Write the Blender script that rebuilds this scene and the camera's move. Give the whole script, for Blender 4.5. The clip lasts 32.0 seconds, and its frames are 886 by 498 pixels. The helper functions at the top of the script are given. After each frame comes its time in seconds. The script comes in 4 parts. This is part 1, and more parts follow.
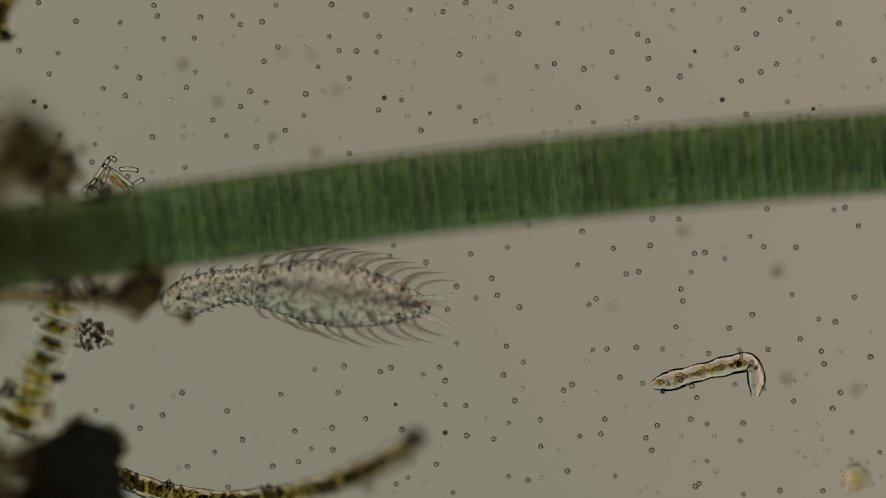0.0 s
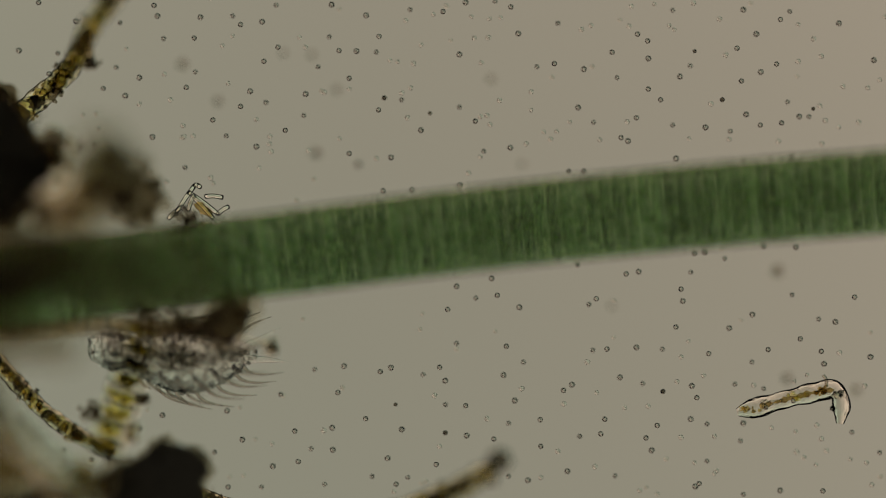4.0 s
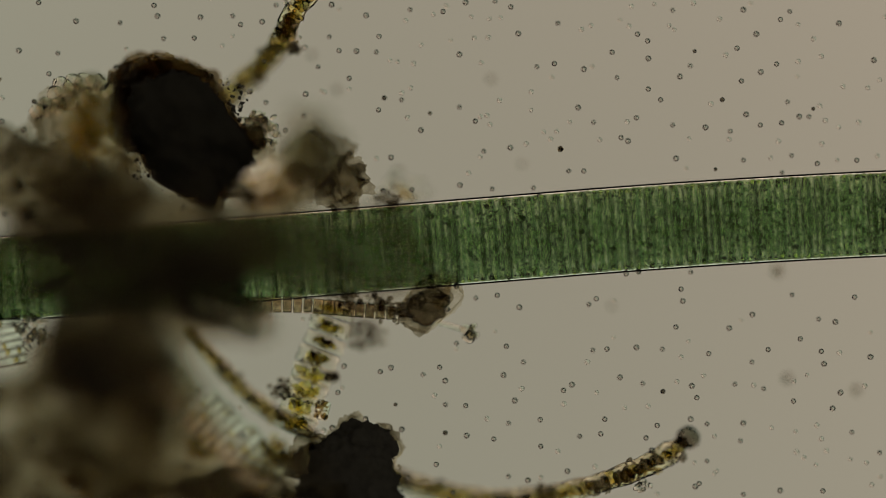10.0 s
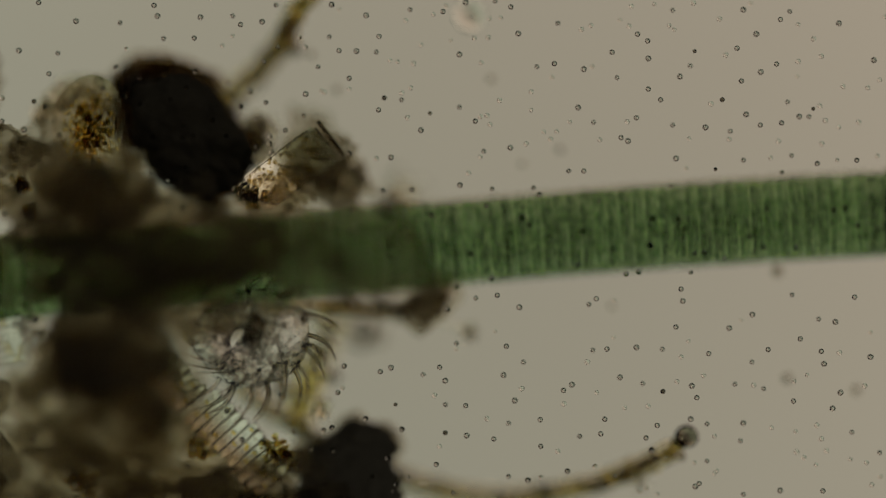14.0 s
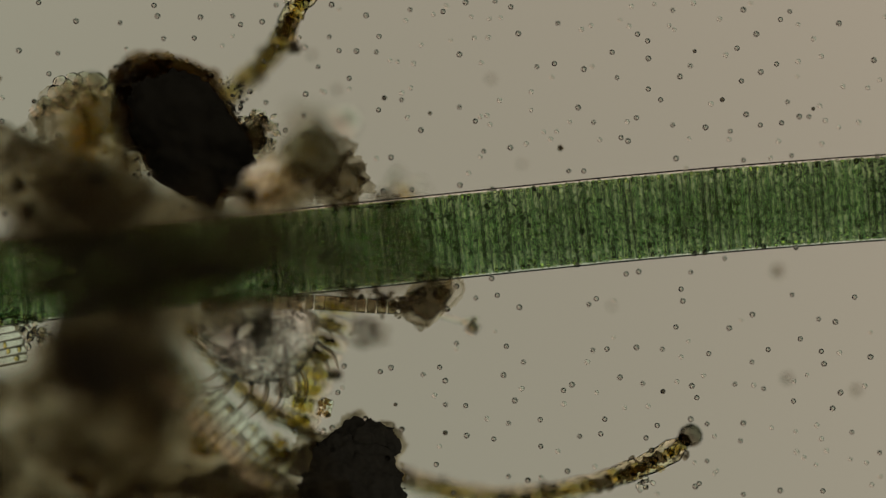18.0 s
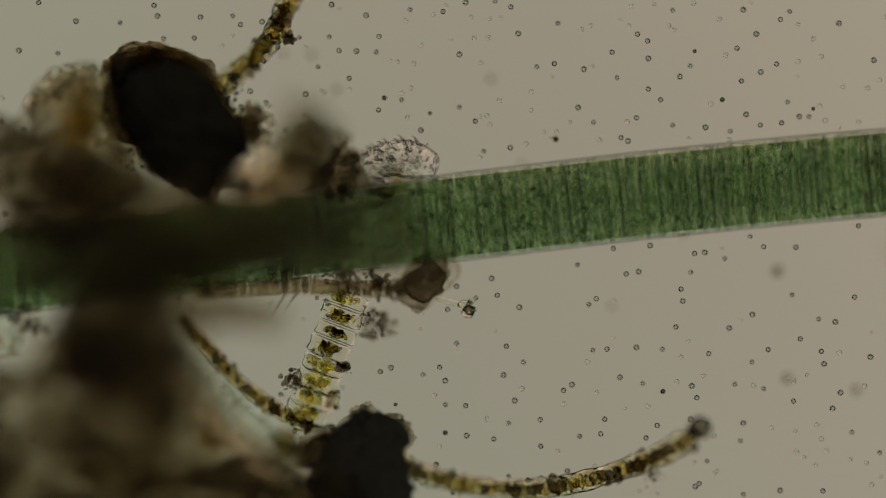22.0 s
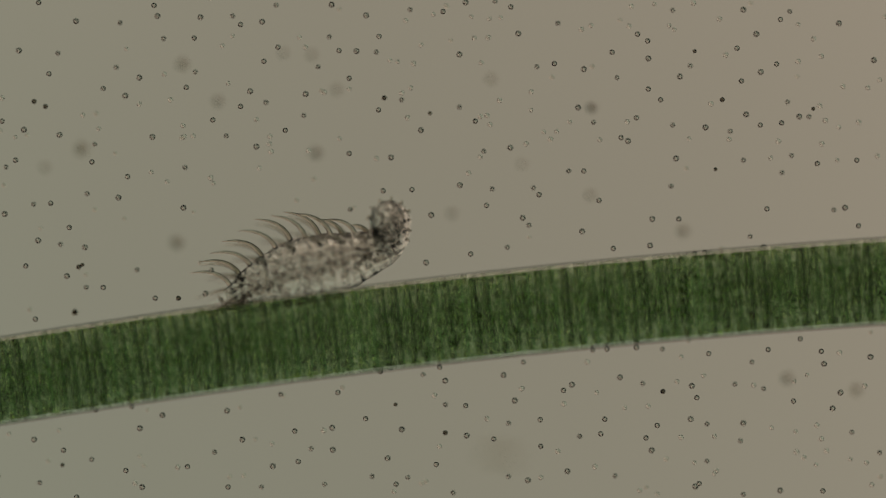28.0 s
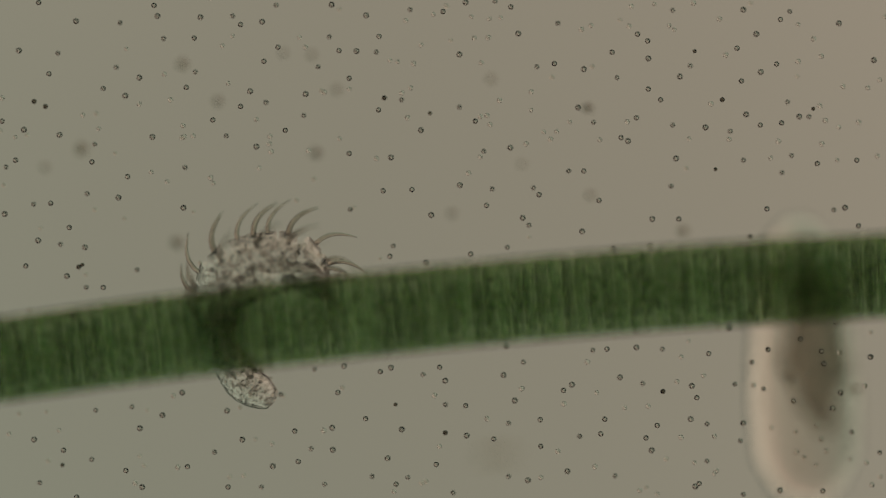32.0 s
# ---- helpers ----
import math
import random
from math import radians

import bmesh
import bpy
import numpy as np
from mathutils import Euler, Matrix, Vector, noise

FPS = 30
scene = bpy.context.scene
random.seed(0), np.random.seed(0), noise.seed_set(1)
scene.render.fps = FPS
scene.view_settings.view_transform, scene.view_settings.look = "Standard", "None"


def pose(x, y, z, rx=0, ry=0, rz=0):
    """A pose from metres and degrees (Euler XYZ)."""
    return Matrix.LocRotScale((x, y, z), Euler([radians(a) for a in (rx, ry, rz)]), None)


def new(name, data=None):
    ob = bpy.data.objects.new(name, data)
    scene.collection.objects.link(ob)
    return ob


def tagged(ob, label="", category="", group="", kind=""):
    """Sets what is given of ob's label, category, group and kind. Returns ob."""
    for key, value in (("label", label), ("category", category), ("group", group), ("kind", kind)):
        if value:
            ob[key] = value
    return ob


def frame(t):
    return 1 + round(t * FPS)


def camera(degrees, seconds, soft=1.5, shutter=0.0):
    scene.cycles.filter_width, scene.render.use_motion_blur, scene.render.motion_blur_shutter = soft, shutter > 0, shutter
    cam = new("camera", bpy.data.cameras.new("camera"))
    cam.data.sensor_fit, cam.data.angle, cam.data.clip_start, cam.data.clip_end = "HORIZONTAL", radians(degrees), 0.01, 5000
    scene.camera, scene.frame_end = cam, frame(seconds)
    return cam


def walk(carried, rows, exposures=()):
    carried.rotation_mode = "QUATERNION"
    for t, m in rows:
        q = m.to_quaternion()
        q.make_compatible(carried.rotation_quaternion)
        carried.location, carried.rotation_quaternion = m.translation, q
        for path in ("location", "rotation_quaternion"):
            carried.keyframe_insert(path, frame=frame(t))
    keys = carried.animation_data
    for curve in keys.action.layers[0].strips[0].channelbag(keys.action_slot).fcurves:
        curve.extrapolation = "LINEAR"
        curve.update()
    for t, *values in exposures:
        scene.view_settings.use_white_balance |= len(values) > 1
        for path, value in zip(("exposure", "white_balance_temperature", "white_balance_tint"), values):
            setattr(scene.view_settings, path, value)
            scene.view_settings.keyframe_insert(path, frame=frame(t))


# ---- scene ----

# A drop of pond water under a microscope, modelled 10,000 times enlarged
# (0.1 mm is 1 m here). The objective looks straight down and stands still; the
# stage carries the specimen sideways and through the plane of focus (z = 0).
FAR = 60.0
PX = 0.0025
cam = camera(math.degrees(2 * math.atan(784 * PX / FAR)), 32.0, 0.6)
cam.data.dof.use_dof = True
cam.data.dof.focus_distance = FAR
cam.data.dof.aperture_fstop = 0.05
walk(cam, [(0.0, pose(0, 0, FAR)), (32.0, pose(0, 0, FAR))],
     [(0.0, 0.0), (2.5, 0.0), (5.0, 0.24), (24.0, 0.24), (25.2, 0.03), (32.0, 0.0)])
scene.cycles.transparent_max_bounces = 128
scene.cycles.max_bounces = 128
scene.cycles.transmission_bounces = 128


def at(px, py, z=0.0):
    return Vector(((px - 784) * PX, (441 - py) * PX, z))


# ---- world and lamp ----
# Even fill light from all round, added to lift the darkest tones.
world = bpy.data.worlds.new("ambient_fill")
world.use_nodes = True
world.node_tree.nodes["Background"].inputs[0].default_value = (1.0, 0.94, 0.82, 1)
world.node_tree.nodes["Background"].inputs[1].default_value = 0.2
scene.world = world
LAMP_FAR, LAMP_R, HALO_GAIN = 120.0, 38.0, 22.0


def tree_of(name):
    m = bpy.data.materials.new(name)
    m.use_nodes = True
    nt = m.node_tree
    nt.nodes.clear()
    out = nt.nodes.new("ShaderNodeOutputMaterial")
    return m, nt, out


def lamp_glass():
    """The lamp window: a warmer side and a brighter rim are painted into its glow."""
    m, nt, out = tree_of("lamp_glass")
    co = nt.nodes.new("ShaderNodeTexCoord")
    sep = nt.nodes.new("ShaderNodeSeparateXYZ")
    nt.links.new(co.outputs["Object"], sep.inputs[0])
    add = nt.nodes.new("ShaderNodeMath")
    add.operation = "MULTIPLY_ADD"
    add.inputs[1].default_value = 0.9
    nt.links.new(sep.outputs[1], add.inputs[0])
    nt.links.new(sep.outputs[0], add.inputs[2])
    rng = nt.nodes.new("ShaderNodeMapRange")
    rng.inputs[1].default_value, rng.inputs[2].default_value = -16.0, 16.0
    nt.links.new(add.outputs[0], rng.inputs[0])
    # Backdrop tint painted into the glow: greener lower left, pinker upper right.
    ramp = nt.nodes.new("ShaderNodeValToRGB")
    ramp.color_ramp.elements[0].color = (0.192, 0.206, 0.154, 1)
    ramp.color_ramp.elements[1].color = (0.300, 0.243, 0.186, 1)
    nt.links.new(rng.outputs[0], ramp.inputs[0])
    # Glow painted brighter towards the unseen rim, so bent rays show bright halos.
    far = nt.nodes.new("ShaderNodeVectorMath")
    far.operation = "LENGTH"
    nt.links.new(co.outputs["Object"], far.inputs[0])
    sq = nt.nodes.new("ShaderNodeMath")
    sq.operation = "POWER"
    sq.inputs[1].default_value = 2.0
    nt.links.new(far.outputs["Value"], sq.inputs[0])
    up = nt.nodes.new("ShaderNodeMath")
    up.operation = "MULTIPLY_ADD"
    up.inputs[1].default_value, up.inputs[2].default_value = HALO_GAIN / LAMP_FAR ** 2, 1 - HALO_GAIN * 0.0046
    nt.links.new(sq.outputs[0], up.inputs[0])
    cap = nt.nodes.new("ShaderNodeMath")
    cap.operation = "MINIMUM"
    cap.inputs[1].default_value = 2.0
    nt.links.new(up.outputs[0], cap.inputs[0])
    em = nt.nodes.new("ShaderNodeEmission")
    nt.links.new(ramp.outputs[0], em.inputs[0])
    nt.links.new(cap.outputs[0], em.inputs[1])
    nt.links.new(em.outputs[0], out.inputs[0])
    return m


# ---- materials ----
def clear(name, a, b, ior, rough=0.0, scale=20.0, bump=0.0, see=0.0, rand=0.0, bscale=None, sharp=0.5, dull=None, matte_share=0.1):
    """Wet see-through matter: light is bent at its skin and tinted from a to b by grain."""
    m, nt, out = tree_of(name)
    co = nt.nodes.new("ShaderNodeTexCoord")
    no = nt.nodes.new("ShaderNodeTexNoise")
    no.inputs["Scale"].default_value = scale
    no.inputs["Detail"].default_value = 4
    nt.links.new(co.outputs["Object"], no.inputs["Vector"])
    ramp = nt.nodes.new("ShaderNodeValToRGB")
    ramp.color_ramp.elements[0].position, ramp.color_ramp.elements[1].position = 0.5 - sharp / 2 + 0.05, 0.5 + sharp / 2 - 0.05
    ramp.color_ramp.elements[0].color, ramp.color_ramp.elements[1].color = (*a, 1), (*b, 1)
    nt.links.new(no.outputs["Fac"], ramp.inputs[0])
    col = ramp.outputs[0]
    if rand:
        ob = nt.nodes.new("ShaderNodeObjectInfo")
        geo = nt.nodes.new("ShaderNodeNewGeometry")
        mx = nt.nodes.new("ShaderNodeMath")
        mx.operation = "ADD"
        nt.links.new(ob.outputs["Random"], mx.inputs[0])
        nt.links.new(geo.outputs["Random Per Island"], mx.inputs[1])
        fr = nt.nodes.new("ShaderNodeMath")
        fr.operation = "FRACT"
        nt.links.new(mx.outputs[0], fr.inputs[0])
        val = nt.nodes.new("ShaderNodeMapRange")
        val.inputs[3].default_value, val.inputs[4].default_value = 1 - rand, 1 + rand
        nt.links.new(fr.outputs[0], val.inputs[0])
        hsv = nt.nodes.new("ShaderNodeHueSaturation")
        nt.links.new(val.outputs[0], hsv.inputs["Value"])
        nt.links.new(col, hsv.inputs["Color"])
        col = hsv.outputs[0]
    ref = nt.nodes.new("ShaderNodeBsdfRefraction")
    ref.inputs["IOR"].default_value, ref.inputs["Roughness"].default_value = ior, rough
    nt.links.new(col, ref.inputs["Color"])
    last = ref.outputs[0]
    if bump:
        nb = nt.nodes.new("ShaderNodeTexNoise")
        nb.inputs["Scale"].default_value = bscale or scale
        nb.inputs["Detail"].default_value = 3
        nt.links.new(co.outputs["Object"], nb.inputs["Vector"])
        bp = nt.nodes.new("ShaderNodeBump")
        bp.inputs["Strength"].default_value = bump
        bp.inputs["Distance"].default_value = 0.055
        nt.links.new(nb.outputs["Fac"], bp.inputs["Height"])
        nt.links.new(bp.outputs[0], ref.inputs["Normal"])
    if see:
        tr = nt.nodes.new("ShaderNodeBsdfTransparent")
        nt.links.new(col, tr.inputs["Color"])
        mix = nt.nodes.new("ShaderNodeMixShader")
        mix.inputs[0].default_value = see
        nt.links.new(last, mix.inputs[1])
        nt.links.new(tr.outputs[0], mix.inputs[2])
        last = mix.outputs[0]
    # Matte share mixed in to lift the darks, in place of lens glare.
    if dull:
        df = nt.nodes.new("ShaderNodeBsdfDiffuse")
        df.inputs[0].default_value = (*dull, 1)
        mix = nt.nodes.new("ShaderNodeMixShader")
        mix.inputs[0].default_value = matte_share
        nt.links.new(last, mix.inputs[1])
        nt.links.new(df.outputs[0], mix.inputs[2])
        last = mix.outputs[0]
    nt.links.new(last, out.inputs[0])
    return m


def soot(name, a, b, scale=14.0):
    """Opaque dark grit."""
    m, nt, out = tree_of(name)
    co = nt.nodes.new("ShaderNodeTexCoord")
    no = nt.nodes.new("ShaderNodeTexNoise")
    no.inputs["Scale"].default_value, no.inputs["Detail"].default_value = scale, 6
    nt.links.new(co.outputs["Object"], no.inputs["Vector"])
    ramp = nt.nodes.new("ShaderNodeValToRGB")
    ramp.color_ramp.elements[0].color, ramp.color_ramp.elements[1].color = (*a, 1), (*b, 1)
    nt.links.new(no.outputs["Fac"], ramp.inputs[0])
    bs = nt.nodes.new("ShaderNodeBsdfPrincipled")
    bs.inputs["Roughness"].default_value = 0.9
    bs.inputs["Specular IOR Level"].default_value = 0.08
    nt.links.new(ramp.outputs[0], bs.inputs["Base Color"])
    bp = nt.nodes.new("ShaderNodeBump")
    bp.inputs["Strength"].default_value = 0.6
    nt.links.new(no.outputs["Fac"], bp.inputs["Height"])
    nt.links.new(bp.outputs[0], bs.inputs["Normal"])
    nt.links.new(bs.outputs[0], out.inputs[0])
    return m


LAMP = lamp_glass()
GREEN = clear("green_cell", (0.59, 0.685, 0.55), (0.825, 0.875, 0.765), 1.006, 0.0, 40, 0.0, 0.0, 0.04, 46, 0.4)
PIGMENT = clear("green_granule", (0.86, 0.97, 0.66), (1.0, 1.0, 0.88), 1.12, 0.0, 30, 0.0, 0.0, 0.12)
LIME = clear("lime_granule", (0.96, 1.0, 0.84), (1.0, 1.0, 0.92), 1.18, 0.0, 30, 0.0, 0.0, 0.1)
WALL = clear("cross_wall", (0.44, 0.58, 0.45), (0.80, 0.88, 0.77), 1.01, 0.0, 20, 0.0, 0.8, 0.15)
GRANULE = clear("dark_green_granule", (0.50, 0.62, 0.47), (0.80, 0.89, 0.70), 1.05, 0.0, 30, 0.0, 0.2, 0.25)
SHEATH = clear("clear_sheath", (0.96, 0.965, 0.955), (0.985, 0.985, 0.98), 1.03, 0.0, 6)
DROP = clear("dust_drop", (0.66, 0.655, 0.64), (0.78, 0.775, 0.76), 1.22, 0.0, 4)
FAINT = clear("faint_dust", (0.90, 0.89, 0.87), (0.95, 0.94, 0.92), 1.03, 0.0, 4)
SOFT = clear("soft_drop", (0.84, 0.835, 0.82), (0.90, 0.895, 0.88), 1.10, 0.0, 4)
INK = clear("dark_speck", (0.30, 0.28, 0.25), (0.46, 0.44, 0.40), 1.2, 0.0, 4)
SKIN = clear("animal_skin", (0.945, 0.935, 0.92), (1.0, 1.0, 0.995), 1.06, 0.0, 40, 0.9, 0.12, 0.01, 64, 0.3)
GUT = clear("animal_granule", (0.83, 0.81, 0.775), (1.0, 0.995, 0.985), 1.20, 0.0, 24, 0.0, 0.0, 0.05)
SPINE = clear("spine", (0.70, 0.675, 0.635), (0.86, 0.84, 0.80), 1.14, 0.0, 10)
DARKFLOC = clear("dark_floc", (0.48, 0.45, 0.39), (0.84, 0.81, 0.74), 1.04, 0.1, 14, 0.3, 0.85, 0.12, 20, 0.6, (0.36, 0.32, 0.25))
HAZE = clear("haze_floc", (0.85, 0.825, 0.765), (0.955, 0.94, 0.905), 1.03, 0.0, 14, 0.2, 0.94, 0.05, 20, 0.6, (0.52, 0.48, 0.40), 0.04)
CAP = clear("brown_cap", (0.42, 0.38, 0.305), (0.74, 0.68, 0.58), 1.012, 0.0, 12, 0.0, 0.96, 0.08, 20, 0.4)
VEIL = clear("brown_veil", (0.75, 0.725, 0.66), (0.965, 0.955, 0.925), 1.012, 0.0, 9, 0.0, 0.96, 0.06, 20, 0.36, (0.40, 0.35, 0.26), 0.025)
MURK = clear("dark_murk", (0.51, 0.485, 0.42), (0.90, 0.875, 0.81), 1.012, 0.0, 9, 0.0, 0.96, 0.08, 20, 0.36, (0.34, 0.30, 0.22), 0.04)
OLIVE = clear("olive_content", (0.86, 0.83, 0.55), (0.99, 0.98, 0.84), 1.035, 0.0, 30, 0.5, 0.0, 0.1, 30, 0.5)
AMBER = clear("amber_grain", (0.70, 0.635, 0.46), (0.98, 0.95, 0.83), 1.05, 0.0, 30, 0.0, 0.6, 0.12)
FLAKE = clear("brown_flake", (0.30, 0.275, 0.22), (0.66, 0.62, 0.53), 1.05, 0.0, 30, 0.6, 0.3, 0.1, 34, 0.5)
SOOT = soot("black_grit", (0.010, 0.009, 0.006), (0.034, 0.030, 0.022))
CRUST = soot("dark_crust", (0.022, 0.020, 0.015), (0.060, 0.055, 0.043), 40.0)
ALGA = clear("yellow_alga", (0.74, 0.69, 0.42), (1.0, 0.98, 0.80), 1.085, 0.0, 30, 0.7, 0.0, 0.2, 26, 0.4)
BROWN = clear("brown_cell", (0.52, 0.455, 0.34), (0.88, 0.82, 0.70), 1.07, 0.0, 40, 0.3, 0.0, 0.12, 36, 0.5)
SILICA = clear("silica", (0.90, 0.89, 0.85), (0.99, 0.99, 0.97), 1.13, 0.0, 20, 0.1, 0.0, 0.03, 30, 0.6)
GOLD = clear("golden_content", (0.56, 0.46, 0.25), (0.96, 0.89, 0.66), 1.05, 0.0, 30, 0.6, 0.2, 0.1, 34, 0.5)
GOLDGRAIN = clear("golden_grain", (0.88, 0.78, 0.46), (1.0, 0.96, 0.74), 1.08, 0.0, 20, 0.0, 0.0, 0.15)
GLINT = clear("glinting_granule", (0.95, 0.86, 0.48), (1.0, 0.97, 0.74), 1.14, 0.0, 20)
BEAD = clear("glassy_bead", (0.80, 0.775, 0.71), (0.98, 0.97, 0.93), 1.07, 0.0, 16, 0.2, 0.0, 0.06)
ROD = clear("rod_glass", (0.95, 0.95, 0.90), (1.0, 1.0, 0.97), 1.24, 0.0, 20)
CLEARWALL = clear("clear_wall", (0.93, 0.925, 0.88), (0.99, 0.985, 0.96), 1.04, 0.0, 20, 0.3, 0.0, 0.03, 26)
SLIDE = clear("slide_glass", (0.99, 0.995, 0.99), (0.995, 1.0, 0.995), 1.01, 0.0, 0.5)


# ---- mesh helpers ----
def thing(name, label, category, group="", kind=""):
    ob = new(name)
    ob.empty_display_size = 0.05
    return tagged(ob, label, category, group, kind)


def mesh_of(name, verts, faces, mat, smooth=True):
    me = bpy.data.meshes.new(name)
    me.from_pydata([tuple(v) for v in verts], [], faces)
    me.materials.append(mat)
    if smooth:
        me.polygons.foreach_set("use_smooth", [True] * len(me.polygons))
    me.update()
    return me


def put(name, me, parent=None, m=None, label=""):
    ob = new(name, me)
    if parent:
        ob.parent = parent
    if m is not None:
        ob.matrix_basis = m
    if label:
        ob["label"] = label
    return ob


def lathe(name, profile, mat, sides=20, caps=True, wobble=0.0, seed=0, front=False):
    """Turned about X: profile of (x, radius)."""
    rnd = random.Random(seed)
    v, f = [], []
    for x, r in profile:
        for k in range(sides):
            a = 2 * math.pi * k / sides
            q = r * (1 + wobble * rnd.uniform(-1, 1))
            v.append((x, q * math.cos(a), q * math.sin(a)))
    for i in range(len(profile) - 1):
        for k in range(sides):
            a, b = i * sides + k, i * sides + (k + 1) % sides
            f.append((a, b, b + sides, a + sides))
    if caps:
        f.append(tuple(reversed(range(sides))))
    if caps or front:
        n = (len(profile) - 1) * sides
        f.append(tuple(n + k for k in range(sides)))
    return mesh_of(name, v, f, mat)


def curve_points(pts, n):
    """n points evenly spaced along a smooth line through pts, with tangents."""
    p = [Vector(q) for q in pts]
    p = [p[0] * 2 - p[1]] + p + [p[-1] * 2 - p[-2]]
    dense = []
    for i in range(1, len(p) - 2):
        a, b, c, d = p[i - 1], p[i], p[i + 1], p[i + 2]
        for k in range(16):
            t = k / 16
            dense.append(0.5 * (2 * b + (c - a) * t + (2 * a - 5 * b + 4 * c - d) * t * t + (3 * b - a - 3 * c + d) * t ** 3))
    dense.append(p[-2])
    acc = [0.0]
    for i in range(1, len(dense)):
        acc.append(acc[-1] + (dense[i] - dense[i - 1]).length)
    out = []
    arr = np.array([tuple(q) for q in dense])
    for k in range(n):
        s = acc[-1] * k / (n - 1)
        out.append(Vector([float(np.interp(s, acc, arr[:, j])) for j in range(3)]))
    tan = [(out[min(i + 1, n - 1)] - out[max(i - 1, 0)]).normalized() for i in range(n)]
    return out, tan, acc[-1]


def tube(name, pts, radius, mat, n=24, sides=10, closed=True, hollow=False):
    """A tube along pts; radius is a number or a function of 0..1. hollow: thinner matter inside than outside."""
    out, tan, _ = curve_points(pts, n)
    v, f = [], []
    for i, (p, t) in enumerate(zip(out, tan)):
        r = radius(i / (n - 1)) if callable(radius) else radius
        side = t.cross(Vector((0, 0, 1)))
        side = side.normalized() if side.length > 1e-4 else Vector((0, 1, 0))
        up = side.cross(t)
        for k in range(sides):
            a = 2 * math.pi * k / sides
            v.append(p + side * (r * math.cos(a)) + up * (r * math.sin(a)))
    for i in range(n - 1):
        for k in range(sides):
            a, b = i * sides + k, i * sides + (k + 1) % sides
            f.append((a, b, b + sides, a + sides) if hollow else (a, a + sides, b + sides, b))
    if closed:
        f.append(tuple(range(sides)))
        f.append(tuple((n - 1) * sides + k for k in reversed(range(sides))))
    return mesh_of(name, v, f, mat)


def frame_of(p, x, z):
    """A pose at p with its X along x and its Z near z."""
    x = x.normalized()
    y = z.cross(x)
    y = y.normalized() if y.length > 1e-3 else Vector((0, 1, 0))
    zz = x.cross(y)
    return Matrix(((x.x, y.x, zz.x, p.x), (x.y, y.y, zz.y, p.y), (x.z, y.z, zz.z, p.z), (0, 0, 0, 1)))


def ball_template(sub):
    bm = bmesh.new()
    bmesh.ops.create_icosphere(bm, subdivisions=sub, radius=1)
    v = np.array([tuple(q.co) for q in bm.verts])
    f = [tuple(q.index for q in g.verts) for g in bm.faces]
    bm.free()
    return v, f


ICO = {s: ball_template(s) for s in (1, 2, 3, 4, 5)}


def lump(name, rx, ry, rz, mat, sub=4, rough=0.25, freq=2.2, seed=0, turn=0.0):
    """An uneven solid lump."""
    v, f = ICO[sub]
    out = []
    off = Vector((seed * 3.1, seed * 1.7, seed * 0.9))
    c, s = math.cos(turn), math.sin(turn)
    for q in v:
        q = Vector(q)
        d = 1 + rough * noise.fractal(q * freq + off, 0.9, 2.1, 5)
        x, y, z = q.x * rx * d, q.y * ry * d, q.z * rz * d
        out.append((x * c - y * s, x * s + y * c, z))
    return mesh_of(name, out, f, mat)


def boulder(name, rx, ry, rz, mat, sub=5, rough=0.12, freq=2.4, seed=0, turn=0.0, power=2.8):
    """A blocky lump with blunt corners."""
    v, f = ICO[sub]
    off = Vector((seed * 2.7, seed * 1.3, seed * 4.1))
    c, s = math.cos(turn), math.sin(turn)
    out = []
    for q in v:
        q = Vector(q)
        d = (abs(q.x) ** power + abs(q.y) ** power + abs(q.z) ** power) ** (-1 / power)
        d *= 1 + rough * noise.fractal(q * freq + off, 0.8, 2.1, 5)
        x, y, z = q.x * rx * d, q.y * ry * d, q.z * rz * d
        out.append((x * c - y * s, x * s + y * c, z))
    return mesh_of(name, out, f, mat)


def grains(name, rx, ry, rz, n, size, mat, seed=0, shell=0.0, sub=1, box=False):
    """Loose grit heaped in an uneven cloud: one mesh of many grains."""
    rnd = random.Random(seed)
    tv, tf = ICO[sub]
    v, f = [], []
    off = Vector((seed * 2.3, seed * 5.1, seed * 0.7))
    while len(v) < n * len(tv):
        d = Vector((rnd.gauss(0, 1), rnd.gauss(0, 1), rnd.gauss(0, 1))).normalized()
        reach = 1 + 0.55 * noise.noise(d * 1.7 + off)
        r = reach * (shell + (1 - shell) * rnd.random() ** 0.45)
        p = Vector((d.x * rx * r, d.y * ry * r, d.z * rz * r))
        if box:
            p = Vector((rnd.uniform(-rx, rx), rnd.uniform(-ry, ry), rnd.uniform(-rz, rz)))
        q = Euler((rnd.random() * 6, rnd.random() * 6, rnd.random() * 6)).to_matrix()
        s = size * rnd.uniform(0.4, 1.5)
        sc = (s, s * rnd.uniform(0.5, 1), s * rnd.uniform(0.4, 0.9))
        base = len(v)
        for w in tv:
            k = rnd.uniform(0.75, 1.2)
            v.append(p + q @ Vector((w[0] * sc[0] * k, w[1] * sc[1] * k, w[2] * sc[2] * k)))
        f.extend(tuple(base + i for i in g) for g in tf)
    return mesh_of(name, v, f, mat, smooth=sub > 1)


